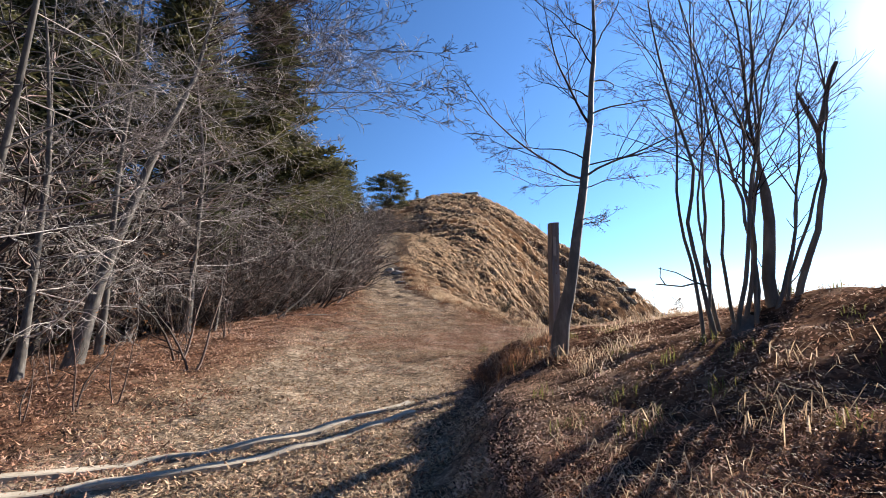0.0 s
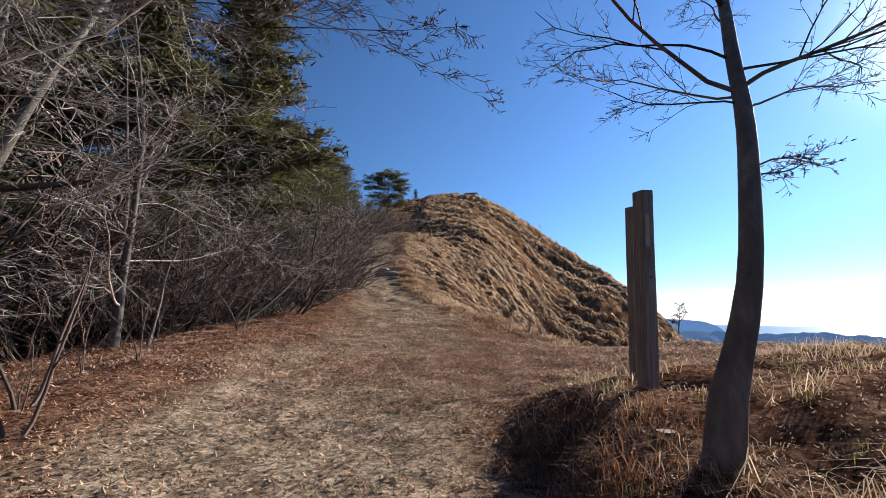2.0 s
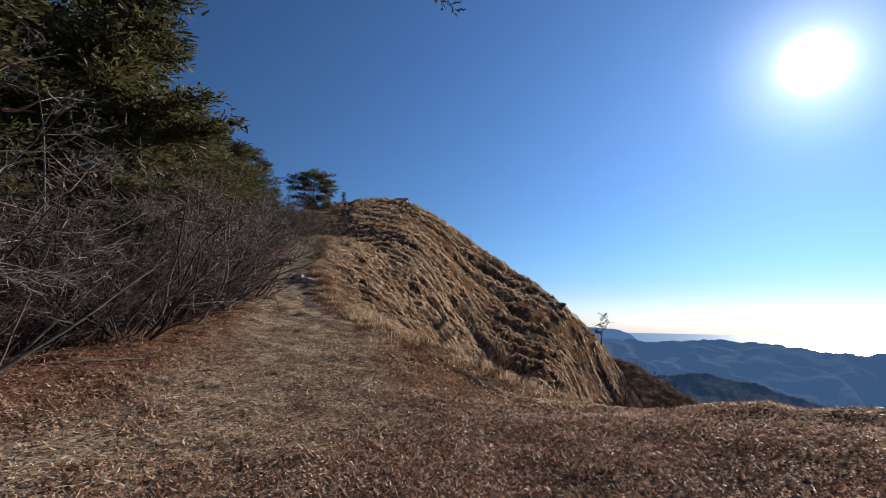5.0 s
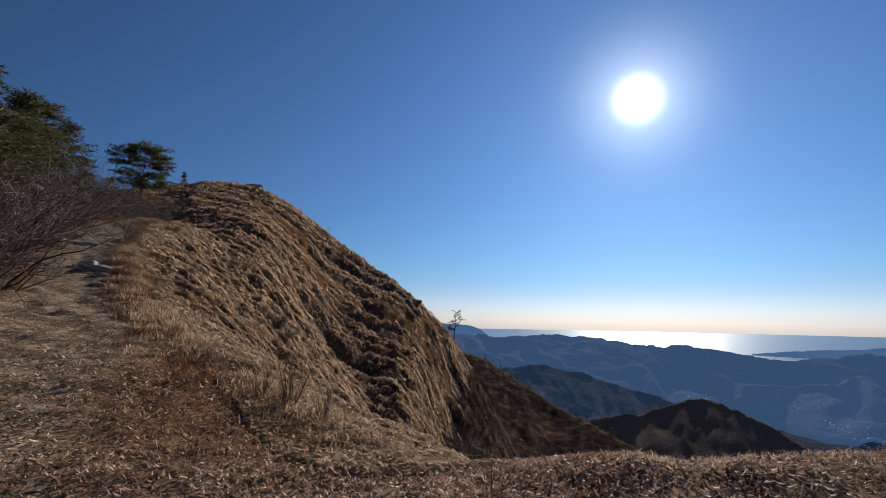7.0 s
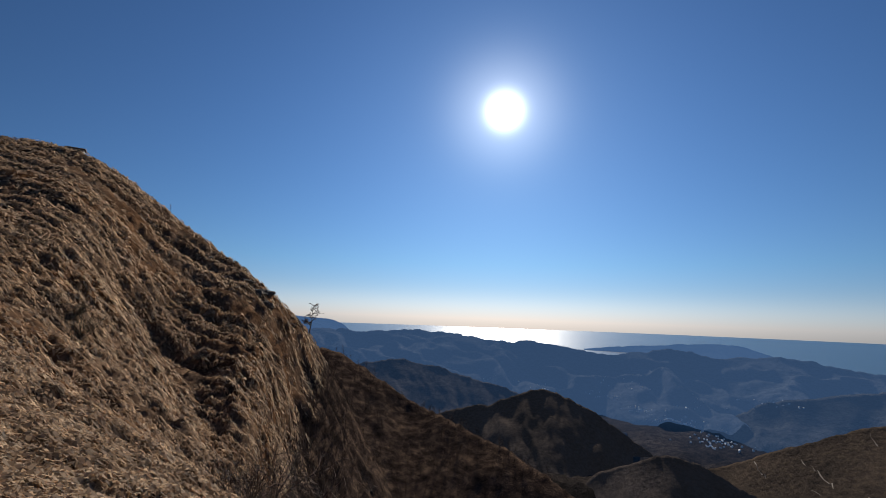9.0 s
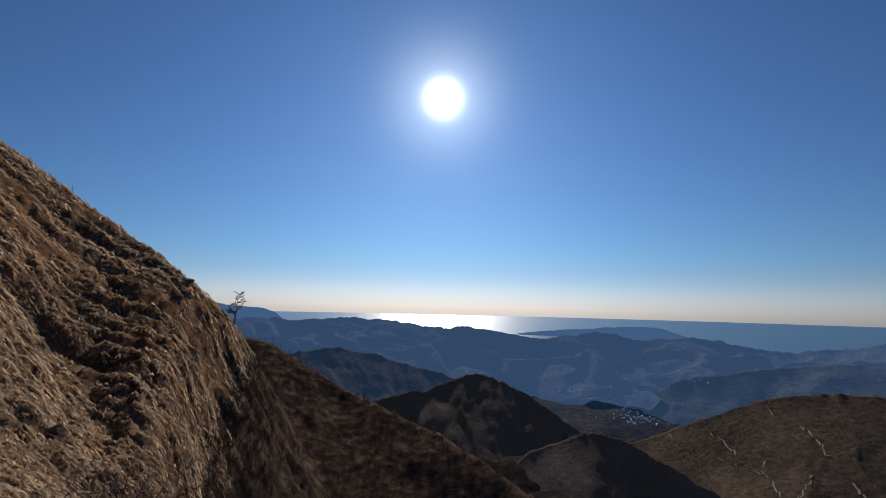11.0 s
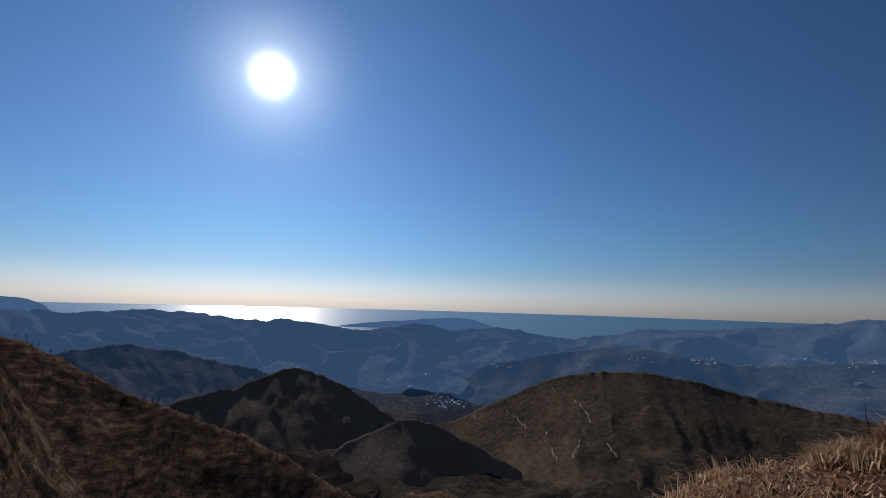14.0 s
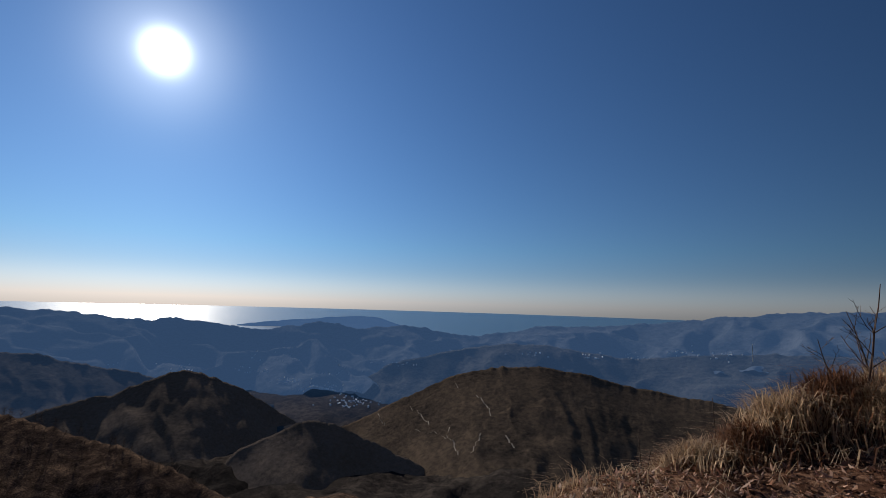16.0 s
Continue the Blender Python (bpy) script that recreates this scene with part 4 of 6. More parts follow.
# slim tree beside the posts
def slim_tree(x, y):
    rng = np.random.default_rng(41)
    e = thing("slim_tree", x, y, "slim bare tree with a few withered leaves beside the posts", "tree", dz=0.13)
    trunk, crown, leaf = Bundle(), Bundle(), Bundle()
    t = np.linspace(0, 1, 43)
    knots = [0, 0.085, 0.125, 0.173, 0.217, 0.277, 0.39, 0.6, 1]
    tp = np.stack([curve(t, knots, [-0.03, 0.15, 0.205, 0.285, 0.385, 0.53, 0.80, 1.1, 1.4], 0.018), curve(t, knots, [0, -0.05, -0.02, 0.10, 0.25, 0.52, 1.0, 1.6, 2.4], 0.02), t * 7.8], -1)
    tp[0, 2] = -0.3
    tp[1:, 0] += 0.022 * vnoise(t[1:] * 9, t[1:] * 0, 47)
    tp[1:, 1] += 0.022 * vnoise(t[1:] * 9, t[1:] * 0, 48)
    tr = np.interp(t, [0, 0.04, 0.1, 0.3, 0.6, 1], [0.11, 0.078, 0.06, 0.048, 0.028, 0.007])
    trunk.tube(tp, tr, 10)
    for z, a, rise, ln, r in [(1.98, -92, 0.42, 2.2, 0.024), (2.02, 80, 0.40, 2.1, 0.024), (1.4, 150, 0.1, 0.4, 0.010), (1.36, 80, 0.0, 0.6, 0.009), (1.88, -85, -0.1, 1.1, 0.011), (1.85, 85, 0.1, 1.0, 0.012), (2.2, 60, 0.35, 1.9, 0.016), (2.3, -70, 0.5, 1.6, 0.016), (1.95, -60, 0.15, 1.3, 0.014), (2.6, 30, 0.8, 1.3, 0.018), (2.9, -100, 1.1, 1.8, 0.03), (3.1, 100, 0.7, 1.5, 0.02),
                              (3.4, -30, 0.8, 1.3, 0.018), (3.7, 60, 0.9, 1.6, 0.02), (4.0, -120, 0.9, 1.5, 0.02), (4.3, 120, 0.9, 1.4, 0.018), (4.7, -60, 1.0, 1.4, 0.018), (5.1, 40, 1.0, 1.3, 0.016), (5.6, 160, 1.1, 1.2, 0.014), (6.2, -90, 1.2, 1.0, 0.012)]:
        f = z / 7.8 * 42
        i = int(f)
        at = tp[i] + (tp[i + 1] - tp[i]) * (f - i)
        pp, rr = limb(rng, at, (math.sin(radians(a)), math.cos(radians(a)), rise), ln, r * 0.68, 10, 0.15, 0.015, 0.15)
        crown.tube(pp, rr, 5)
        twigs(rng, crown, pp, rr, 0, [(11, 0.42, 0.5, 0.14, 0.03, 5, 3), (6, 0.45, 0.55, 0.14, 0.01, 4, 3), (3, 0.4, 0.5, 0.12, 0.0, 2, 3)])
        if z < 2.02 and ln < 1.6:
            for q in range(10):
                needle_clump(rng, leaf, pp[rng.integers(3, 9)] + rng.normal(0, 0.015, 3), 0.09, 2, 1.0)
    trunk.build("trunk", MAT_BARK_MID, e)
    crown.build("crown", MAT_TWIG_DARK, e)
    leaf.build("withered_foliage", MAT_DRYLEAF, e, "rusty withered leaves", smooth=False)


slim_tree(1.29, 5.45)


def coppice(x, y):
    """Clump of stems fanning from one stool, one thick broken stem among them."""
    rng = np.random.default_rng(8)
    e = thing("coppice_clump", x, y, "clump of many slender bare stems from one stump on the mound", "tree")
    stool, twig = Bundle(), Bundle()
    stems = [([-0.36, -0.40, -0.50, -0.47], 1.6, 0.017, 1.6), ([-0.28, -0.38, -0.45, -0.37, -0.50], 1.85, 0.02, 2.2), ([-0.21, -0.26, -0.20, -0.15], 1.6, 0.019, 2.2), ([-0.14, -0.05, 0.0, 0.09], 1.7, 0.020, 2.4),
             ([-0.05, 0.08, 0.13, 0.24], 1.4, 0.021, 2.4), ([0.22, 0.23, 0.27, 0.24, 0.21], 1.9, 0.058, 2.0), ([0.30, 0.44, 0.54, 0.60], 1.15, 0.018, 0.0), ([0.34, 0.53, 0.72, 0.84, 0.89], 1.75, 0.033, 0.0),
             ([0.12, 0.30, 0.44, 0.50], 1.35, 0.018, 1.6), ([-0.33, -0.30, -0.36, -0.30], 1.5, 0.014, 1.8), ([0.05, 0.14, 0.10, 0.02], 1.5, 0.02, 2.2), ([0.28, 0.40, 0.62, 0.80, 0.86], 1.9, 0.016, 1.4), ([-0.10, -0.14, -0.06, -0.12], 1.8, 0.016, 2.0), ([0.0, 0.04, -0.04, 0.03], 1.9, 0.018, 2.0), ([0.14, 0.16, 0.24, 0.36], 2.0, 0.018, 1.8)]
    for k, (bow, top, r, more) in enumerate(stems):
        b = Bundle()
        s = np.linspace(0, 1, 9)
        px = np.interp(s, np.linspace(0, 1, len(bow)), bow) + rng.normal(0, 0.008, 9)
        py = rng.uniform(-0.12, 0.16) * (0.6 + 1.2 * s) + np.cumsum(rng.normal(0, 0.012, 9))
        pp = np.stack([px, py, top * s - 0.08 * (1 - s)], -1)
        rr = r * (1 - 0.42 * s)
        if more:
            ext, er = limb(rng, pp[-1], pp[-1] - pp[-3] + np.array([0, 0, 0.3]), more, rr[-1], 7, 0.10, 0.05, 0.16)
            pp, rr = np.concatenate([pp, ext[1:]]), np.concatenate([rr, er[1:]])
        if k == 5:
            rr = np.where(pp[:, 2] > 1.35, rr * 0.45, rr)
        b.tube(pp, rr, 7)
        b.build("stem", MAT_BARK_MID, e)
        if k == 7:
            for fx, fl, fr in ((0.45, 0.75, 0.026), (-0.35, 0.42, 0.022)):
                b = Bundle()
                fp, fw = limb(rng, pp[-1], (fx, 0.05, 1), fl, fr, 5, 0.06, 0.02, 0.75)
                b.tube(fp, fw, 7)
                b.build("fork", MAT_BARK_MID, e)
                twigs(rng, twig, fp, fw * 0.5, 0, [(7, 0.9, 0.55, 0.10, 0.03, 5, 3), (5, 0.4, 0.5, 0.12, 0.0, 3, 3)])
        elif k != 6:
            twigs(rng, twig, pp[4:], rr[4:], 0, [(18, 0.34, 0.5, 0.10, 0.03, 4, 3), (7, 0.42, 0.5, 0.12, 0.02, 3, 3), (2, 0.4, 0.5, 0.12, 0.0, 2, 3)])
        elif k == 6:
            twigs(rng, twig, pp, rr, 0, [(5, 0.3, 0.5, 0.10, 0.03, 4, 3)])
    for path, r0 in (([(-0.30, 0.0, 0.34), (-0.42, -0.02, 0.37), (-0.56, -0.04, 0.34), (-0.78, -0.05, 0.36)], 0.010), ([(-0.42, -0.02, 0.37), (-0.58, 0.0, 0.46), (-0.72, 0.02, 0.50)], 0.006), ([(-0.70, -0.05, 0.355), (-0.74, -0.05, 0.42), (-0.73, -0.05, 0.50)], 0.005)):
        b = Bundle()
        b.tube(np.array(path), np.linspace(r0, r0 * 0.5, len(path)), 6)
        b.build("side_branch", MAT_BARK_MID, e)
    z = np.linspace(-0.2, 0.11, 8)
    stool.tube(np.stack([0.03 * np.sin(z * 20), 0.02 * np.cos(z * 26), z], -1), [0.20, 0.19, 0.17, 0.14, 0.12, 0.10, 0.07, 0.02], 18)
    v = stool.v[0]
    v *= 1 + 0.22 * np.stack([vnoise(v[:, 0] * 14, v[:, 1] * 14, 3), vnoise(v[:, 0] * 13, v[:, 1] * 13, 4), vnoise(v[:, 0] * 12, v[:, 1] * 15, 5)], -1)
    stool.build("stool", MAT_BARK_DARK, e)
    twig.build("crown", MAT_TWIG_DARK, e)


coppice(2.55, 4.05)

# ---------- posts ----------
MAT_POST = simple_mat("weathered_timber", [(0.3, (0.09, 0.07, 0.06)), (0.5, (0.20, 0.165, 0.145)), (0.7, (0.34, 0.29, 0.26))], 7, 0.6, 0.004, stretch=(9, 9, 0.5))
MAT_PALE_WOOD = simple_mat("bleached_timber", [(0.3, (0.22, 0.18, 0.14)), (0.7, (0.52, 0.46, 0.39))], 6, 0.8, 0.005, stretch=(1, 1, 1))


def bm_object(name, bm, mat, parent=None, label=""):
    me = bpy.data.meshes.new(name)
    bm.to_mesh(me)
    bm.free()
    me.materials.append(mat)
    ob = new(name, me)
    if parent:
        ob.parent = parent
    return tagged(ob, label)


def box(bm, size, at, bevel=0.0, turn=None):
    r = bmesh.ops.create_cube(bm, size=1.0, matrix=Matrix.Translation(at) @ (turn or Matrix()) @ Matrix.Diagonal((*size, 1)))
    if bevel:
        es = list({e for v in r["verts"] for e in v.link_edges})
        bmesh.ops.bevel(bm, geom=es, offset=bevel, segments=2, affect="EDGES", profile=0.6)
    return r


def post(x, y, height, width, turn, lean, label):
    e = thing("wooden_post", x, y, label, "post", "pair of wooden posts", dz=-0.12)
    e.rotation_euler = (radians(lean[0]), radians(lean[1]), radians(turn))
    bm = bmesh.new()
    box(bm, (width, width * 0.92, height + 0.12), (0, 0, height / 2 + 0.06), 0.008)
    bmesh.ops.subdivide_edges(bm, edges=[ed for ed in bm.edges if abs(ed.verts[0].co.z - ed.verts[1].co.z) > 0.5], cuts=8)
    for v in bm.verts:
        if v.co.z > height:
            v.co.z += 0.12 * (v.co.x + width / 2)
        v.co.x += 0.004 * math.sin(v.co.z * 4.1)
        v.co.y += 0.004 * math.cos(v.co.z * 3.3)
    bm_object("shaft", bm, MAT_POST, e)
    bm = bmesh.new()
    box(bm, (width * 0.34, 0.012, height * 0.17), (-width * 0.18, -width * 0.475, height * 0.86), 0.003)
    bm_object("plate", bm, MAT_PALE_WOOD, e, "pale weathered plate")
    for z in (height * 0.62, height * 0.73):
        bm = bmesh.new()
        bmesh.ops.create_cone(bm, cap_ends=True, segments=10, radius1=0.012, radius2=0.010, depth=0.02, matrix=Matrix.Translation((0, -width * 0.46, z)) @ Matrix.Rotation(radians(90), 4, "X"))
        bm_object("bolt", bm, MAT_IRON, e, "rusty bolt head")


MAT_IRON = simple_mat("rusty_iron", [(0.3, (0.07, 0.03, 0.018)), (0.7, (0.22, 0.12, 0.075))], 30, 0.7, 0.002)
post(1.61, 7.03, 1.66, 0.125, 22, (-0.5, 1.5), "dark weathered square timber post standing in grass")
post(1.71, 7.52, 1.60, 0.09, 20, (0.4, 0.5), "slimmer sunlit weathered timber post behind its twin")

# ---------- trail furniture and small things ----------
def smooth_rock(name, x, y, size, seed, mat, label, category="rock", group="", sink=0.3, z=None):
    rng = np.random.default_rng(seed)
    bm = bmesh.new()
    bmesh.ops.create_icosphere(bm, subdivisions=3, radius=1.0)
    off = Vector(rng.uniform(0, 50, 3))
    for v in bm.verts:
        n = noise.fractal(v.co * 1.1 + off, 1.0, 2.0, 4)
        c = noise.cell(v.co * 1.6 + off)
        v.co = v.co * (1 + 0.38 * n + 0.12 * c)
        v.co = Vector((v.co.x * size[0], v.co.y * size[1], v.co.z * size[2]))
    ob = bm_object(name, bm, mat)
    ob.location = (x, y, (zat(x, y) if z is None else z) + size[2] * (1 - 2 * sink) * 0.5)
    ob.rotation_euler = (0, 0, rng.uniform(0, 6))
    return tagged(ob, label, category, group)


MAT_STONE = simple_mat("grey_limestone", [(0.3, (0.18, 0.16, 0.14)), (0.5, (0.36, 0.335, 0.30)), (0.7, (0.54, 0.51, 0.47))], 3, 0.85, 0.03)
MAT_CRAG = simple_mat("dark_crag", [(0.3, (0.045, 0.036, 0.03)), (0.6, (0.16, 0.125, 0.095))], 1.2, 0.9, 0.1)
for k, (x, y, sx_, sy_, sz_) in enumerate([(-3.9, 39.4, 0.85, 0.5, 0.26), (-4.5, 40.4, 0.55, 0.4, 0.24), (-3.4, 37.6, 0.45, 0.35, 0.16), (-3.1, 35.6, 0.4, 0.3, 0.12)]):
    smooth_rock("trail_stone", x, y, (sx_, sy_, sz_), 60 + k, MAT_STONE, "flat pale stone bedded in the trail", "stone", "stones in the trail")
for k, (x, y, q) in enumerate([(3.6, 11.4, 0.10), (4.4, 11.2, 0.13), (2.9, 11.6, 0.08), (5.4, 11.3, 0.09)]):
    smooth_rock("clod", x, y, (q * 0.4, q * 0.3, q * 0.2), 80 + k, MAT_STONE, "small grey stone on the worn saddle", "stone", "stones on the saddle")
for k, (a, r, sx_, sz_) in enumerate([(20.9, 109, 2.6, 1.0), (20.2, 107, 2.2, 0.9), (21.3, 104, 1.8, 1.0), (19.2, 110, 1.6, 0.7), (15.0, 120, 1.6, 0.6)]):
    x, y = HUB[0] + r * math.sin(radians(a)), HUB[1] + r * math.cos(radians(a))
    smooth_rock("rock_outcrop", x, y, (sx_, sx_ * 0.8, sz_), 90 + k, MAT_CRAG, "dark ledge of rock breaking through the grass slope", "rock", "outcrops on the slope", 0.8)


def rail_path(pts, lift, name, mat, radius, parent, sides=8, wob=0.01, seed=1):
    rng = np.random.default_rng(seed)
    p = []
    for (x0, y0), (x1, y1) in zip(pts[:-1], pts[1:]):
        for t in np.linspace(0, 1, 8, endpoint=False):
            x, y = x0 + (x1 - x0) * t, y0 + (y1 - y0) * t
            p.append((x, y, zat(x, y) + lift))
    p.append((*pts[-1], zat(*pts[-1]) + lift))
    p = np.array(p) + rng.normal(0, wob, (len(p), 3))
    b = Bundle()
    b.tube(p, np.full(len(p), radius) * rng.uniform(0.9, 1.1, len(p)), sides)
    return b.build(name, mat, parent)


def board_path(pts, name, mat, wide, deep, parent, seed):
    """A weathered board let into the ground along a path, its top just proud of the soil."""
    rng = np.random.default_rng(seed)
    p = []
    for (x0, y0), (x1, y1) in zip(pts[:-1], pts[1:]):
        for t in np.linspace(0, 1, 10, endpoint=False):
            p.append((x0 + (x1 - x0) * t, y0 + (y1 - y0) * t))
    p = np.array(p + [pts[-1]])
    d = np.gradient(p, axis=0)
    side = np.stack([d[:, 1], -d[:, 0]], -1) / np.linalg.norm(d, axis=1)[:, None]
    n = len(p)
    half = 0.5 * wide * (1 + 0.35 * vnoise(np.arange(n) * 0.45, np.zeros(n), seed) + rng.normal(0, 0.06, n))
    top = ground_height(p[:, 0], p[:, 1]) + 0.028 + 0.008 * vnoise(np.arange(n) * 0.3, np.ones(n), seed)
    rings = []
    for q, z in ((-1.0, top - deep), (-1.0, top - 0.008), (-0.82, top), (0.82, top), (1.0, top - 0.008), (1.0, top - deep)):
        rings.append(np.column_stack([p + side * (q * half)[:, None], z]))
    v = np.stack(rings, 1).reshape(-1, 3)
    return mesh_object(name, v, sheet_faces(n, 6, True), mat, False, parent)


# open drain of two bleached boards crossing the trail
MAT_EARTHY_WOOD = simple_mat("earthy_bleached_board", [(0.3, (0.20, 0.165, 0.125)), (0.5, (0.42, 0.36, 0.285)), (0.7, (0.62, 0.55, 0.46))], 9, 0.9, 0.006, local=False)
drain = tagged(new("drain_channel"), "open drain of two bleached timber rails crossing the trail", "drain")
board_path([(-0.38, 5.85), (-1.22, 4.82), (-2.22, 4.08), (-3.04, 3.47), (-4.3, 2.6)], "rail", MAT_EARTHY_WOOD, 0.12, 0.13, drain, 2)
board_path([(-0.34, 5.35), (-1.13, 4.46), (-1.94, 3.81), (-2.81, 3.31), (-4.1, 2.45)], "rail", MAT_EARTHY_WOOD, 0.12, 0.13, drain, 3)

MAT_WHITE_WOOD = simple_mat("barkless_bleached_log", [(0.3, (0.52, 0.47, 0.40)), (0.7, (0.80, 0.76, 0.68))], 5, 0.7, 0.004)
# pale log lying across the upper trail
log = tagged(new("fallen_log"), "pale bare log lying across the upper trail", "log")
rail_path([(-7.7, 47.9), (-6.7, 47.6), (-5.6, 47.5)], 0.08, "bark", MAT_WHITE_WOOD, 0.11, log, 8, 0.02, 4)
branch = tagged(new("fallen_branch"), "dark fallen branch lying on the wood floor", "branch", "fallen branches")
rail_path([(-5.4, 15.2), (-4.5, 15.9), (-3.7, 16.9)], 0.03, "stick", MAT_BARK_DARK, 0.022, branch, 6, 0.02, 5)

# stump beside the slim tree
stump = thing("tree_stump", 1.18, 5.82, "small sawn stump with a pale cut face", "stump")
b = Bundle()
b.tube(np.array([[0, 0, -0.05], [0, 0, 0.02], [0.005, 0, 0.08]]), [0.085, 0.06, 0.055], 12)
b.build("base", MAT_BARK_DARK, stump)
bm = bmesh.new()
bmesh.ops.create_circle(bm, cap_ends=True, segments=12, radius=0.053, matrix=Matrix.Translation((0.005, 0, 0.081)))
bm_object("cut_face", bm, MAT_PALE_WOOD, stump, "pale cut wood")

# small white notice on a stake in the wood
MAT_WHITE = simple_mat("chalky_white_paint", [(0.3, (0.55, 0.54, 0.5)), (0.7, (0.8, 0.79, 0.76))], 8, 0.6)
notice = thing("trail_notice", -10.6, 15.8, "small white notice on a grey stake in the wood", "sign")
bm = bmesh.new()
box(bm, (0.07, 0.07, 1.7), (0, 0, 0.85), 0.006)
bm_object("stake", bm, MAT_BARK, notice)
bm = bmesh.new()
box(bm, (0.52, 0.025, 0.36), (0, -0.05, 1.62), 0.006)
bm_object("board", bm, MAT_WHITE, notice, "white painted board")
for q in range(3):
    bm = bmesh.new()
    box(bm, (0.36 - 0.08 * q, 0.004, 0.03), (0, -0.066, 1.7 - 0.08 * q))
    bm_object("text_bar", bm, MAT_BARK_DARK, notice)
notice.rotation_euler = (0, 0, radians(-38))

# hut on the hilltop
MAT_ROOF = simple_mat("dark_slate_roof", [(0.3, (0.045, 0.04, 0.035)), (0.7, (0.12, 0.10, 0.085))], 2, 0.8, 0.02)


def hut(a, r):
    x, y = HUB[0] + r * math.sin(radians(a)), HUB[1] + r * math.cos(radians(a))
    e = thing("stone_hut", x, y, "low stone hut with a dark roof on the hilltop", "hut", dz=-0.9)
    bm = bmesh.new()
    box(bm, (4.6, 3.4, 2.3), (0, 0, 1.15), 0.05)
    bm_object("wall", bm, MAT_STONE, e)
    bm = bmesh.new()
    vs = [bm.verts.new(c) for c in [(-2.7, -2.1, 2.15), (2.7, -2.1, 2.15), (2.7, 2.1, 2.15), (-2.7, 2.1, 2.15), (-2.6, 0, 3.1), (2.6, 0, 3.1), (-2.7, -2.1, 2.3), (2.7, -2.1, 2.3), (2.7, 2.1, 2.3), (-2.7, 2.1, 2.3)]]
    for f in [(0, 3, 2, 1), (0, 1, 7, 6), (2, 3, 9, 8), (1, 2, 8, 7), (3, 0, 6, 9), (6, 7, 5, 4), (8, 9, 4, 5), (7, 8, 5), (9, 6, 4)]:
        bm.faces.new([vs[i] for i in f])
    bm_object("roof", bm, MAT_ROOF, e, "dark slate roof")
    bm = bmesh.new()
    box(bm, (0.9, 0.1, 1.7), (-0.8, -1.72, 0.95), 0.02)
    bm_object("door", bm, MAT_POST, e, "brown plank door")
    bm = bmesh.new()
    box(bm, (0.7, 0.1, 0.6), (1.0, -1.72, 1.35), 0.02)
    bm_object("window", bm, MAT_ROOF, e, "small dark window")
    e.rotation_euler = (0, 0, radians(-12))
    e.scale = (0.85, 0.85, 0.75)


hut(2.75, 163.0)


def on_slope(a, r):
    return HUB[0] + r * math.sin(radians(a)), HUB[1] + r * math.cos(radians(a))


umbrella_pine("lone_pine", 71, *on_slope(-8.4, 122.0), 12.6, "dark spreading pine standing alone at the crest")
pine("hilltop_conifer", 72, *on_slope(-4.4, 155.0), 3.6, "small dark conifer on the skyline", 0.3, 0.05, 0.6, 20)
bare_tree("windswept_tree", 73, *on_slope(26.3, 130.0), 8.0, 0.17, (0.12, 0.0), "small bare windswept tree on the edge of the slope", limbs=15, low=0.25, reach=0.42, rise=0.45, spec=[(9, 0.4, 0.5, 0.1, 0.03, 4, 3), (6, 0.42, 0.5, 0.12, 0.02, 3, 3)], mat=MAT_BARK_DARK, twig=MAT_TWIG_DARK, least=0.045)
bare_tree("skyline_sapling", 74, *on_slope(11.3, 147.0), 3.0, 0.05, (-0.2, 0.0), "thin bare sapling on the skyline", limbs=5, low=0.4, reach=0.3, rise=0.8, spec=[(4, 0.4, 0.5, 0.1, 0.03, 3, 3)], mat=MAT_BARK_DARK, twig=MAT_TWIG_DARK, least=0.015)

# heather scrub on the slope
MAT_SCRUB = simple_mat("grey_heather", [(0.3, (0.03, 0.026, 0.02)), (0.6, (0.11, 0.095, 0.07))], 3, 0.9, vary=0.4)
scrub = shrub("heather_scrub", 75, *on_slope(1.5, 52.0), 1.1, 26, "patch of dark grey heather on the slope", "scrub", 0.9, [(7, 0.45, 0.5, 0.14, 0.0, 2, 3)], MAT_SCRUB, "heather on the slope", 0, 0.012)
rng = np.random.default_rng(9)
for k in range(34):
    c = [(1.5, 52, 1.0, 4), (5.0, 40, 0.6, 2), (8.0, 95, 1.5, 8), (13, 100, 2.5, 10), (-7.0, 62, 1.0, 5), (16, 70, 2.0, 6), (18, 88, 3, 10), (23, 78, 3, 10)][k % 8]
    x, y = on_slope(c[0] + rng.normal(0, c[2]), c[1] + rng.normal(0, c[3]))
    put(scrub, x, y, rng.uniform(0, 360), rng.uniform(0.7, 1.7), -0.1)
# dark bushes where the trail leaves the view
for k in range(16):
    x, y = on_slope(rng.uniform(-12.5, -5.5), rng.uniform(58, 92))
    put(bush_e, x, y, rng.uniform(0, 360), rng.uniform(0.7, 1.2), -0.1)
for k in range(22):
    x, y = on_slope(rng.uniform(-15, -8.5), rng.uniform(78, 122))
    put((bush_e, bush_d)[k % 2], x, y, rng.uniform(0, 360), rng.uniform(1.1, 1.9), -0.1)

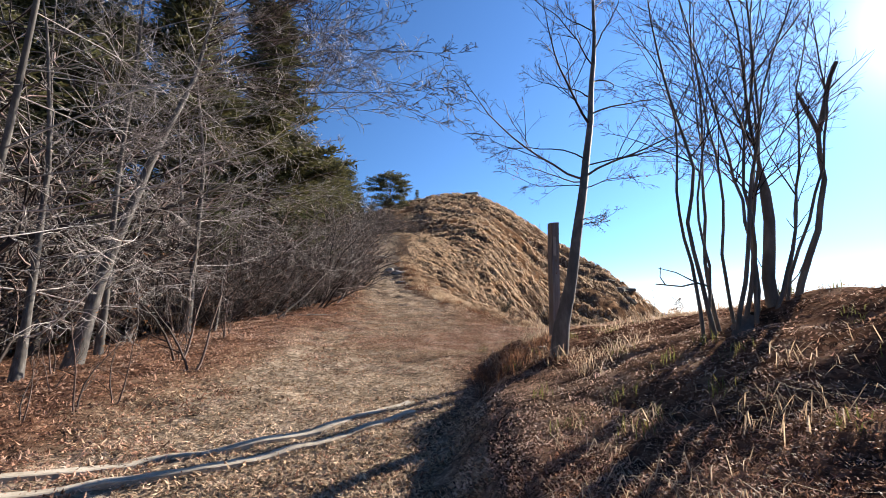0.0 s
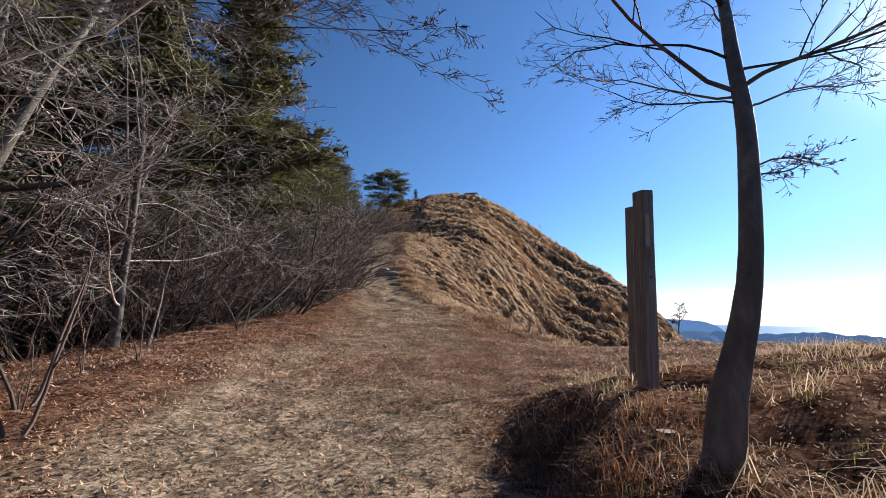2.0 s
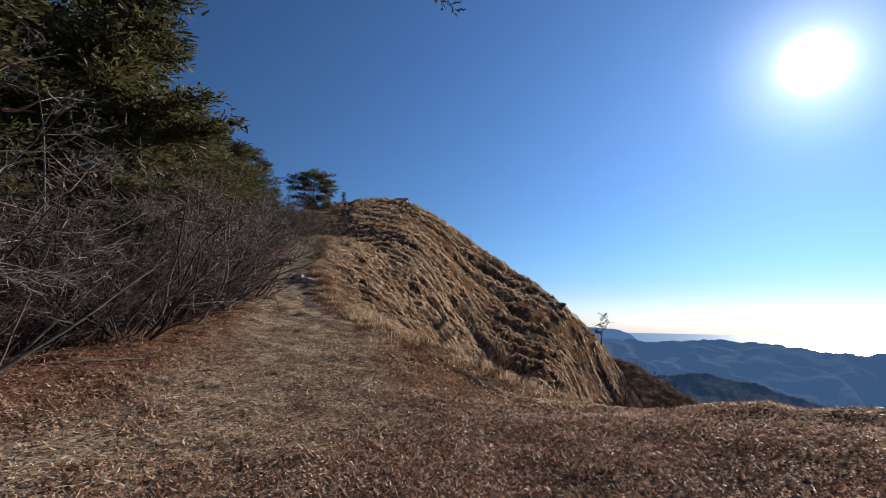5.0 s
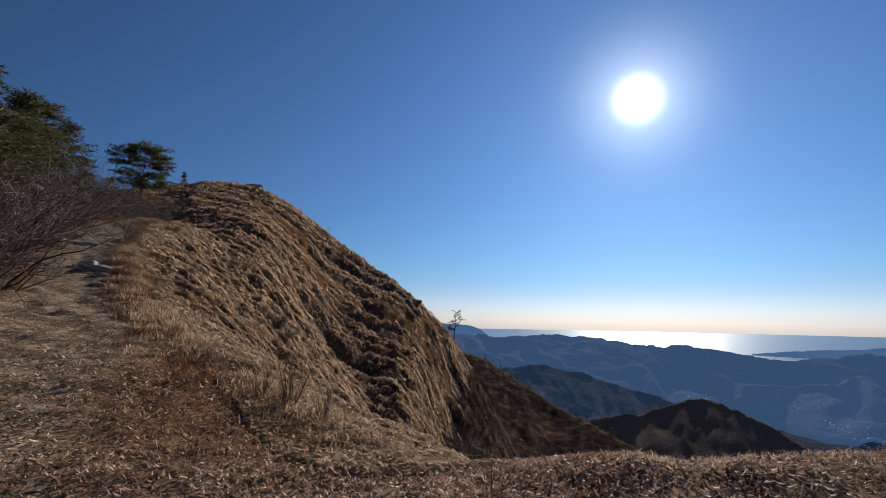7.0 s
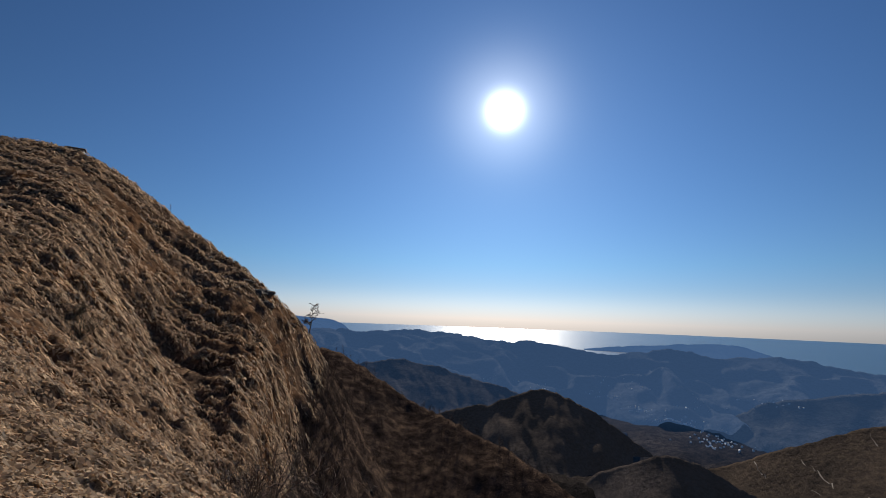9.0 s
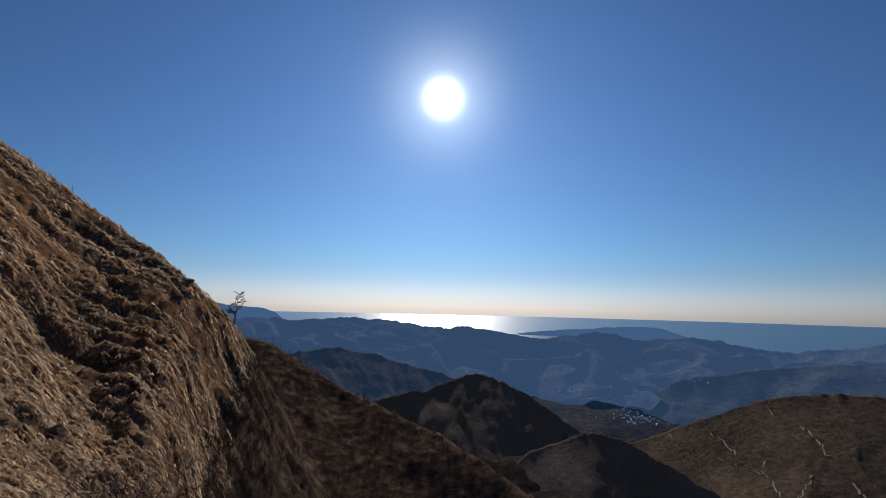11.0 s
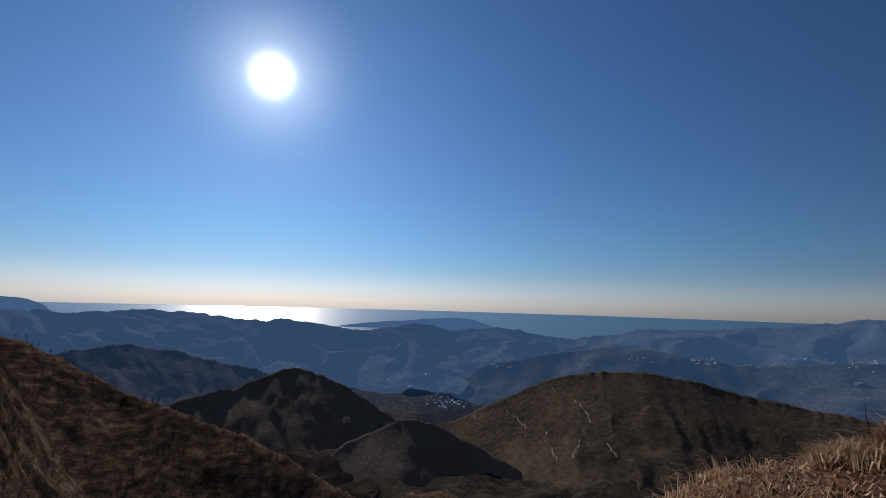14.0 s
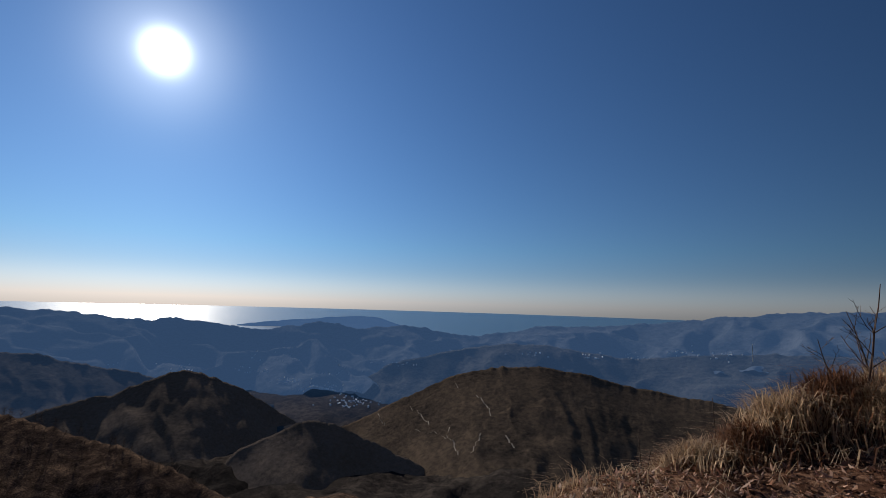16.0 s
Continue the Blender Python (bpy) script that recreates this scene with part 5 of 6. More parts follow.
# dark scrub at the bend of the upper trail
for x, y, sc in [(-4.3, 48.5, 0.35), (-4.6, 51.0, 0.45), (-5.0, 54.5, 0.5), (-5.6, 58.0, 0.55), (-2.6, 45.0, 0.3), (-3.4, 56.0, 0.35), (-7.4, 60.5, 0.5), (-8.8, 57.0, 0.6)]:
    put(bush_e, x, y, 97 * x, sc, -0.1)

# dark scrub in the mouth of the gully
for k in range(64):
    x, y = on_slope(rng.uniform(22.0, 30), math.exp(rng.uniform(math.log(14), math.log(95))))
    put(bush_e, x, y, rng.uniform(0, 360), rng.uniform(0.35, 0.9), -0.15)

# dry stalks at the edge of the trail
MAT_RUST_STEM = simple_mat("reddish_dry_stems", [(0.3, (0.07, 0.035, 0.025)), (0.6, (0.20, 0.115, 0.08))], 5, 0.75, vary=0.5)
stalks = shrub("stalk_clump", 76, 2.65, 16.1, 1.0, 22, "stand of dry brown stalks at the trail edge", "stalks", 0.28, [(3, 0.35, 0.4, 0.08, 0.02, 3, 3)], MAT_RUST_STEM, "dry stalks", 0, 0.007, 0.09)
for x, y, sc in [(2.35, 16.6, 0.7), (3.0, 15.6, 0.6), (1.6, 19.2, 0.5)]:
    put(stalks, x, y, 90 * sc, sc)
rods = shrub("bare_rod", 77, 4.4, 10.1, 0.75, 3, "thin bare rods on the brink", "stalks", 0.12, [(3, 0.3, 0.4, 0.06, 0.04, 3, 3)], MAT_TWIG_DARK, "bare rods on the brink", 0, 0.009, 0.05)
for x, y, sc in [(10.9, 11.2, 0.55), (11.35, 10.75, 0.6), (12.4, 9.6, 0.8), (12.5, 9.0, 0.8), (3.4, 12.2, 0.5)]:
    put(rods, x, y, 200 * sc, sc)
shrub("brink_sapling", 78, 13.1, 7.6, 1.35, 3, "small bare sapling among the grass of the brink", "sapling", 0.42, [(9, 0.42, 0.45, 0.10, 0.04, 4, 3), (5, 0.4, 0.5, 0.12, 0.02, 3, 3)], MAT_TWIG_DARK, "", 0, 0.014, 0.06)

# ---------- grass, leaves, woodland: uncountable stuff ----------
def blades(xs, ys, length, width, rng, lean=0.5, zs=None, tip=0.25):
    """Curved tapering blades as two quads each."""
    n = len(xs)
    z = ground_height(xs, ys) if zs is None else zs
    base = np.stack([xs, ys, z - 0.02], -1)
    a = rng.uniform(0, 2 * math.pi, n)
    out = np.stack([np.sin(a), np.cos(a), np.zeros(n)], -1)
    side = np.stack([np.cos(a), -np.sin(a), np.zeros(n)], -1) * (width * rng.uniform(0.6, 1.3, n))[:, None]
    ln = length * rng.uniform(0.55, 1.25, n)
    ben = lean * rng.uniform(0.3, 1.3, n)
    mid = base + out * (ln * ben * 0.35)[:, None] + np.array([0, 0, 1.0]) * (ln * 0.62)[:, None]
    end = base + out * (ln * ben * 1.0)[:, None] + np.array([0, 0, 1.0]) * (ln * (1.0 - 0.35 * ben))[:, None]
    v = np.stack([base - side, base + side, mid + side * 0.8, mid - side * 0.8, end + side * tip, end - side * tip], 1).reshape(-1, 3)
    i = np.arange(n)[:, None] * 6
    f = np.concatenate([i + np.array([[0, 1, 2, 3]]), i + np.array([[3, 2, 4, 5]])], 1).reshape(-1, 4)
    return v, f


MAT_HAY = simple_mat("dry_hay_grass", [(0.3, (0.21, 0.135, 0.088)), (0.5, (0.47, 0.335, 0.22)), (0.7, (0.74, 0.60, 0.44))], 1.5, 0.75, vary=0.45, local=False, thin=0.5)
MAT_GREENISH = simple_mat("olive_grass", [(0.3, (0.07, 0.07, 0.02)), (0.7, (0.20, 0.19, 0.06))], 1.5, 0.7, vary=0.4, local=False, thin=0.5)
MAT_LEAF = simple_mat("fallen_beech_leaves", [(0.3, (0.16, 0.075, 0.048)), (0.5, (0.37, 0.205, 0.135)), (0.7, (0.72, 0.54, 0.42))], 2.0, 0.55, vary=0.7, local=False, thin=0.3)
MAT_CHAFF = simple_mat("trampled_straw", [(0.3, (0.22, 0.145, 0.09)), (0.5, (0.45, 0.315, 0.205)), (0.7, (0.70, 0.56, 0.42))], 2.0, 0.8, vary=0.5, local=False, thin=0.12)


def flakes(xs, ys, size, rng, tilt=0.5, aspect=0.6):
    """Curled leaf flakes lying on the ground."""
    n = len(xs)
    z = ground_height(xs, ys) + 0.012
    a = rng.uniform(0, 2 * math.pi, n)
    u = np.stack([np.cos(a), np.sin(a), rng.normal(0, tilt, n)], -1)
    w = np.stack([-np.sin(a), np.cos(a), rng.normal(0, tilt, n)], -1)
    s = (size * np.clip(np.exp(rng.normal(-0.12, 0.36, n)), 0.35, 1.55))[:, None]
    c = np.stack([xs, ys, z + 0.25 * s[:, 0] * tilt], -1)
    up = np.array([0, 0, 1.0]) * s * rng.uniform(0.0, 0.5, n)[:, None]
    v = np.stack([c - u * s * 0.5 + up * 0.6, c - w * s * aspect * 0.5, c + u * s * 0.5 + up * 0.6, c + w * s * aspect * 0.5], 1).reshape(-1, 3)
    return v, np.arange(n * 4).reshape(n, 4)


def scatter(n, x0, x1, y0, y1, rng, keep):
    xs, ys = rng.uniform(x0, x1, n), rng.uniform(y0, y1, n)
    m = keep(xs, ys, rng.uniform(0, 1, n))
    return xs[m], ys[m]


def depth_scatter(n, rng, az0, az1, r0, r1, origin=(-0.1, 1.5)):
    """Even density as seen from the trail: denser near, thinner far."""
    a, r = np.radians(rng.uniform(az0, az1, n)), np.exp(rng.uniform(math.log(r0), math.log(r1), n))
    return origin[0] + r * np.sin(a), origin[1] + r * np.cos(a)


def stuff(name, v, f, mat, label, category):
    return tagged(mesh_object(name, v, f, mat, False), label, category, kind="stuff")


rng = np.random.default_rng(101)


def on_brink(x, y):
    lip = np.interp(x, [0, 3, 5, 7, 9, 11, 14, 30], [14.2, 13.6, 12.5, 11.65, 10.85, 10.35, 9.95, 9])
    return y - lip


# straw and chips trodden into the trail
xs, ys = depth_scatter(80000, rng, -48, 60, 1.5, 30)
x2, y2 = depth_scatter(70000, rng, -60, 75, 1.6, 50, (1.0, 7.6))
x3, y3 = depth_scatter(60000, rng, -75, 60, 2.0, 16, (2.4, 8.8))
xs, ys = np.concatenate([xs, x2, x3]), np.concatenate([ys, y2, y3])
u = xs - trail_x(ys)
m = ((np.abs(u) < 2.6) | ((ys > 8.5) & (u > 0) & (xs < 9) & (rng.uniform(0, 1, len(xs)) < 0.55))) & ((on_brink(xs, ys) < 0.3) | (u < 4.0)) | (np.abs(u) < 2.2)
m &= (ys < 9) | (rng.uniform(0, 1, len(xs)) < 0.6)
m &= (ys > 7.5) | (u < 1.5 + 0.3 * vnoise(xs * 1.5, ys * 1.5, 78))
v, f = flakes(xs[m], ys[m], 0.034 * (1 + np.minimum(np.hypot(xs[m], ys[m]), np.hypot(xs[m] - 1, ys[m] - 7.6) * 1.3 + 2) / 14), rng, 0.35, 0.3)
stuff("trail_straw", v, f, MAT_CHAFF, "pale straw and wood chips trodden into the trail", "litter")
# fallen leaves under the trees and on the mound
xs, ys = depth_scatter(180000, rng, -80, 105, 1.0, 30)
x2, y2 = depth_scatter(60000, rng, -60, 110, 1.0, 14, (2.0, 8.6))
x3, y3 = depth_scatter(50000, rng, -80, 40, 1.8, 12, (2.4, 9.2))
xs, ys = np.concatenate([xs, x2, x3]), np.concatenate([ys, y2, y3])
u = xs - trail_x(ys)
pick = rng.uniform(0, 1, len(xs))
m = (u < -1.3 + 0.8 * vnoise(xs, ys, 77)) & (u > -14) | ((u > 1.2) & (ys < 12.5) & (pick < 0.8)) | ((np.abs(u) < 4) & (pick < 0.14)) | ((ys > 7.6) & (u > -1) & (xs < 11) & (pick < np.where((ys > 12) & (u < 2), 0.25, 0.75)))
m &= (on_brink(xs, ys) < 0.2) | (u < 3.7)
size = 0.045 * (1 + np.minimum(np.hypot(xs[m], ys[m]), np.hypot(xs[m] - 2, ys[m] - 8.6) * 1.3 + 2) / 18) * np.where(ys[m] > 7.6, 0.7, np.where(u[m] > 1.2, 0.36, 0.68))
v, f = flakes(xs[m], ys[m], size, rng, 0.5, 0.36)
stuff("fallen_leaves", v, f, MAT_LEAF, "rust-brown fallen beech leaves covering the wood floor", "leaves")
xs, ys = depth_scatter(26000, rng, 60, 150, 0.9, 9, (8.1, 10.4))
m = (on_brink(xs, ys) < 0.25) & (xs < 14)
v, f = flakes(xs[m], ys[m], 0.034, rng, 0.6, 0.5)
stuff("brink_leaves", v, f, MAT_LEAF, "brown fallen leaves lying among grass on the brink", "leaves")


def clumps(cx, cy, per, spread, length, width, rng, lean):
    k = np.repeat(np.arange(len(cx)), per)
    s = np.repeat(spread, per) if np.ndim(spread) else spread
    xs, ys = cx[k] + rng.normal(0, 1, len(k)) * s, cy[k] + rng.normal(0, 1, len(k)) * s
    ln = np.repeat(length, per) if np.ndim(length) else np.full(len(k), length)
    return blades(xs, ys, ln, width, rng, lean)


# hay grass on the mound
cx, cy = scatter(2300, 0.6, 12, 0.8, 11.8, rng, lambda x, y, p: ((x - trail_x(y)) > 1.9) & (on_brink(x, y) < 0) & ((y < 9) | (x > 6.5)) & (p < 0.35 + 0.5 * vnoise(x * 0.8, y * 0.8, 5)))
v, f = clumps(cx, cy, 26, 0.10, rng.uniform(0.05, 0.23, len(cx)), 0.0028, rng, 1.6)
stuff("mound_grass", v, f, MAT_HAY, "dry hay-coloured grass on the mound", "grass")
cx, cy = scatter(260, 0.5, 6, 1.0, 10, rng, lambda x, y, p: ((x - trail_x(y)) > 1.9) & (p < 0.4))
v, f = clumps(cx, cy, 24, 0.06, rng.uniform(0.08, 0.18, len(cx)), 0.003, rng, 0.8)
stuff("green_grass", v, f, MAT_GREENISH, "olive-green grass tufts among dry leaves", "grass")
# rusty grass hanging over the little bank by the posts
MAT_RUST = simple_mat("rusty_dead_grass", [(0.3, (0.07, 0.03, 0.018)), (0.5, (0.19, 0.09, 0.05)), (0.7, (0.36, 0.20, 0.12))], 2.0, 0.8, vary=0.5, local=False, thin=0.4)
cx, cy = scatter(110, 0.25, 1.75, 5.2, 7.6, rng, lambda x, y, p: (x - trail_x(y) > 1.7) & (x - trail_x(y) < 2.55) & (p < 0.7))
v, f = clumps(cx, cy, 46, 0.09, rng.uniform(0.10, 0.22, len(cx)), 0.003, rng, 1.2)
stuff("bank_grass", v, f, MAT_RUST, "rusty dead grass on the bank below the posts", "grass")
# tussocks fringing the edge where the trail breaks into the flank
cy = rng.uniform(14.5, 47, 420)
cx = np.interp(cy, [12, 15, 16.2, 18.7, 21.2, 27, 33, 39.4, 48.8], [3.6, 3.0, 2.65, 1.97, 1.15, -0.1, -1.4, -2.7, -3.9]) + rng.normal(0.1, 0.42, len(cy))
keep = vnoise(cx * 0.9, cy * 0.9, 63) > -0.25
cx, cy = cx[keep], cy[keep]
v, f = clumps(cx, cy, 30, 0.16, 0.11 + 0.006 * cy * rng.uniform(0.6, 1.4, len(cy)), 0.009, rng, 1.3)
stuff("edge_grass", v, f, MAT_HAY, "pale dry tussocks fringing the edge of the trail", "grass")
cy = rng.uniform(14.5, 44, 170)
cx = np.interp(cy, [12, 15, 16.2, 18.7, 21.2, 27, 33, 39.4, 48.8], [3.6, 3.0, 2.65, 1.97, 1.15, -0.1, -1.4, -2.7, -3.9]) + rng.normal(-0.25, 0.4, len(cy))
v, f = clumps(cx, cy, 30, 0.13, 0.10 + 0.005 * cy, 0.008, rng, 1.4)
stuff("edge_scrub", v, f, MAT_RUST, "rusty dead grass along the edge of the trail", "grass")
# long tussocks along the brink
cx = rng.uniform(2.6, 12.4, 300)
cx = cx[vnoise(cx * 1.3, 0.0, 61) + 0.5 * vnoise(cx * 4.1, 0.0, 62) > 0.05]
lipy = np.interp(cx, [0, 3, 5, 7, 9, 11, 14, 30], [14.2, 13.6, 12.5, 11.65, 10.85, 10.35, 9.95, 9])
cy = lipy + rng.normal(-0.05, 0.22, len(cx))
short = np.where(cx < 7.5, 0.075, np.where(cx < 11.6, 0.07, 0.14))
v, f = clumps(cx, cy, 40, 0.10, short * rng.uniform(0.6, 1.3, len(cx)), 0.003, rng, 1.1)
stuff("brink_grass", v, f, MAT_HAY, "pale dry grass fringing the brink", "grass")


def tussock(name, seed, x, y, size, n, label, mat):
    r = np.random.default_rng(seed)
    rr = np.abs(r.normal(0, 0.35 * size, n))
    aa = r.uniform(0, 2 * math.pi, n)
    xs, ys = x + rr * np.sin(aa), y + rr * np.cos(aa)
    dome = 0.25 * size * np.exp(-(rr / (0.5 * size)) ** 2)
    v, f = blades(xs, ys, np.full(n, 0.24 * size) * r.uniform(0.4, 1.2, n), 0.005, r, 1.05, ground_height(xs, ys) + dome)
    return tagged(mesh_object(name, v - np.array([x, y, 0]), f, mat, False), label, "grass", kind="stuff")


for k, (x, y, s) in enumerate([(12.45, 8.85, 0.65), (12.75, 8.5, 1.05), (13.0, 8.0, 1.15), (13.3, 7.4, 1.2), (12.9, 9.0, 0.85), (13.6, 7.9, 1.05), (13.8, 6.6, 1.15), (12.6, 7.7, 0.8), (12.7, 9.35, 0.8), (12.35, 9.3, 0.65)]):
    t = tussock("grass_tussock", 200 + k, x, y, s, 2300, "thick golden tussock of dry grass on the brink" if k % 2 else "thick rusty tussock of dead grass on the brink", MAT_HAY if k % 2 else MAT_RUST)
    t.location = (x, y, 0)

# tufts on the grassy flank, each a handful of broad blades
def flank_tufts(n, seed):
    r = np.random.default_rng(seed)
    a = r.uniform(-9, 30, n)
    d = np.exp(r.uniform(math.log(3.2), math.log(168), n))
    cx, cy = HUB[0] + d * np.sin(np.radians(a)), HUB[1] + d * np.cos(np.radians(a))
    flank, rs = face_height(a, d)
    m = (d < rs + 2) & (a < 26.5 + 0.02 * (np.clip(d, 40, 140) - 40)) & (((cx - trail_x(cy)) > 2.5 + 0.5 * vnoise(cx * 0.8, cy * 0.8, 4)) | (cy > 72)) & (on_brink(cx, cy) > -0.1)
    m &= (r.uniform(0, 1, n) < 0.55 + 0.5 * fbm(cx * 0.12, cy * 0.12, 3, 88)) & (d > 4 + 1.5 * vnoise(cx, cy, 90))
    cx, cy, d = cx[m], cy[m], d[m]
    # every tuft a mop of drooping straw
    per = 5
    k = np.repeat(np.arange(len(cx)), per)
    size = ((0.08 + 0.0062 * d) * r.uniform(0.6, 1.35, len(d)))[k]
    a = r.uniform(0, 2 * math.pi, len(k))
    out = np.stack([np.sin(a), np.cos(a)], -1)
    side = np.stack([np.cos(a), -np.sin(a), r.normal(0, 0.25, len(k))], -1)
    top = np.stack([cx[k], cy[k]], -1) + r.normal(0, 0.2, (len(k), 2)) * size[:, None]
    rim = top + out * (size * r.uniform(0.3, 0.85, len(k)))[:, None] + np.array([0.10, -0.09]) * size[:, None]
    zt = ground_height(top[:, 0], top[:, 1]) + size * r.uniform(0.12, 0.5, len(k))
    zr = ground_height(rim[:, 0], rim[:, 1]) + size * r.uniform(-0.12, 0.3, len(k))
    zr = np.maximum(zr, zt - 0.8 * size)
    tp, rp = np.column_stack([top, zt]), np.column_stack([rim, zr])
    w0, w1 = side * (size * r.uniform(0.08, 0.20, len(k)))[:, None], side * (size * r.uniform(0.03, 0.11, len(k)))[:, None]
    v = np.stack([tp - w0, tp + w0, rp + w1, rp - w1], 1).reshape(-1, 3)
    return v, np.arange(len(v)).reshape(-1, 4)


v, f = flank_tufts(90000, 303)
stuff("slope_grass", v, f, MAT_HAY, "dry tufted grass covering the steep hill flank", "grass")


MAT_SCRUB_DARK = simple_mat("dark_bare_scrub", [(0.3, (0.028, 0.019, 0.016)), (0.6, (0.10, 0.070, 0.056))], 0.5, 0.9, vary=0.6, local=False)


# bare woodland on the spur beyond the gully
def spur_wood(n, seed):
    r = np.random.default_rng(seed)
    out = Bundle()
    made = 0
    while made < n:
        a, d = (r.uniform(27, 76), math.exp(r.uniform(math.log(38), math.log(200)))) if made % 5 < 3 else (r.uniform(24, 31), math.exp(r.uniform(math.log(34), math.log(150))))
        x, y = on_slope(a, d)
        if a < 24.5 + 0.04 * (min(max(d, 40), 140) - 40) or (a > 36 and fbm(np.array([x * 0.05]), np.array([y * 0.05]), 2, 9)[0] < -0.15 + 0.004 * (d - 100)):
            continue
        low_scrub = made % 5 >= 3
        z, h = zat(x, y), r.uniform(1.0, 2.4) if low_scrub else r.uniform(1.6, 3.8)
        pp, rr = limb(r, (x, y, z - 0.2), (r.normal(0, .1), r.normal(0, .1), 1), h, 0.045, 3, 0.12, 0.05, 0.25)
        out.tube(pp, rr, 3)
        for q in range(14 if low_scrub else 12):
            t = r.uniform(0.05 if low_scrub else 0.25, 0.95)
            at = pp[0] + (pp[-1] - pp[0]) * t
            an = r.uniform(0, 6.28)
            p2, r2 = limb(r, at, (math.sin(an), math.cos(an), r.uniform(0.5, 1.4)), h * 0.48 * (1.1 - 0.6 * t), 0.03, 2, 0.2, 0.05, 0.35)
            out.tube(p2, r2, 3)
        made += 1
    ob = out.build("gully_woodland", MAT_SCRUB_DARK)
    return tagged(ob, "dark bare woodland filling the gully and the far spur", "woodland", kind="stuff")


spur_wood(2800, 404)

# ---------- far valley: farms, village, tracks, mast ----------
MAT_HOUSE = simple_mat("pale_render_walls", [(0.3, (0.6, 0.59, 0.57)), (0.7, (0.82, 0.81, 0.79))], 0.2, 0.8, vary=0.3, local=False)
hb = MAT_HOUSE.node_tree.nodes["Principled BSDF"]
hb.inputs["Emission Color"].default_value = (*AIR_GLOW, 1)          # walls glow blue in place of haze, like the hills behind
hb.inputs["Emission Strength"].default_value = 0.2
MAT_TRACK = simple_mat("pale_dirt_track", [(0.3, (0.17, 0.145, 0.12)), (0.7, (0.32, 0.28, 0.24))], 0.3, 0.95, local=False)


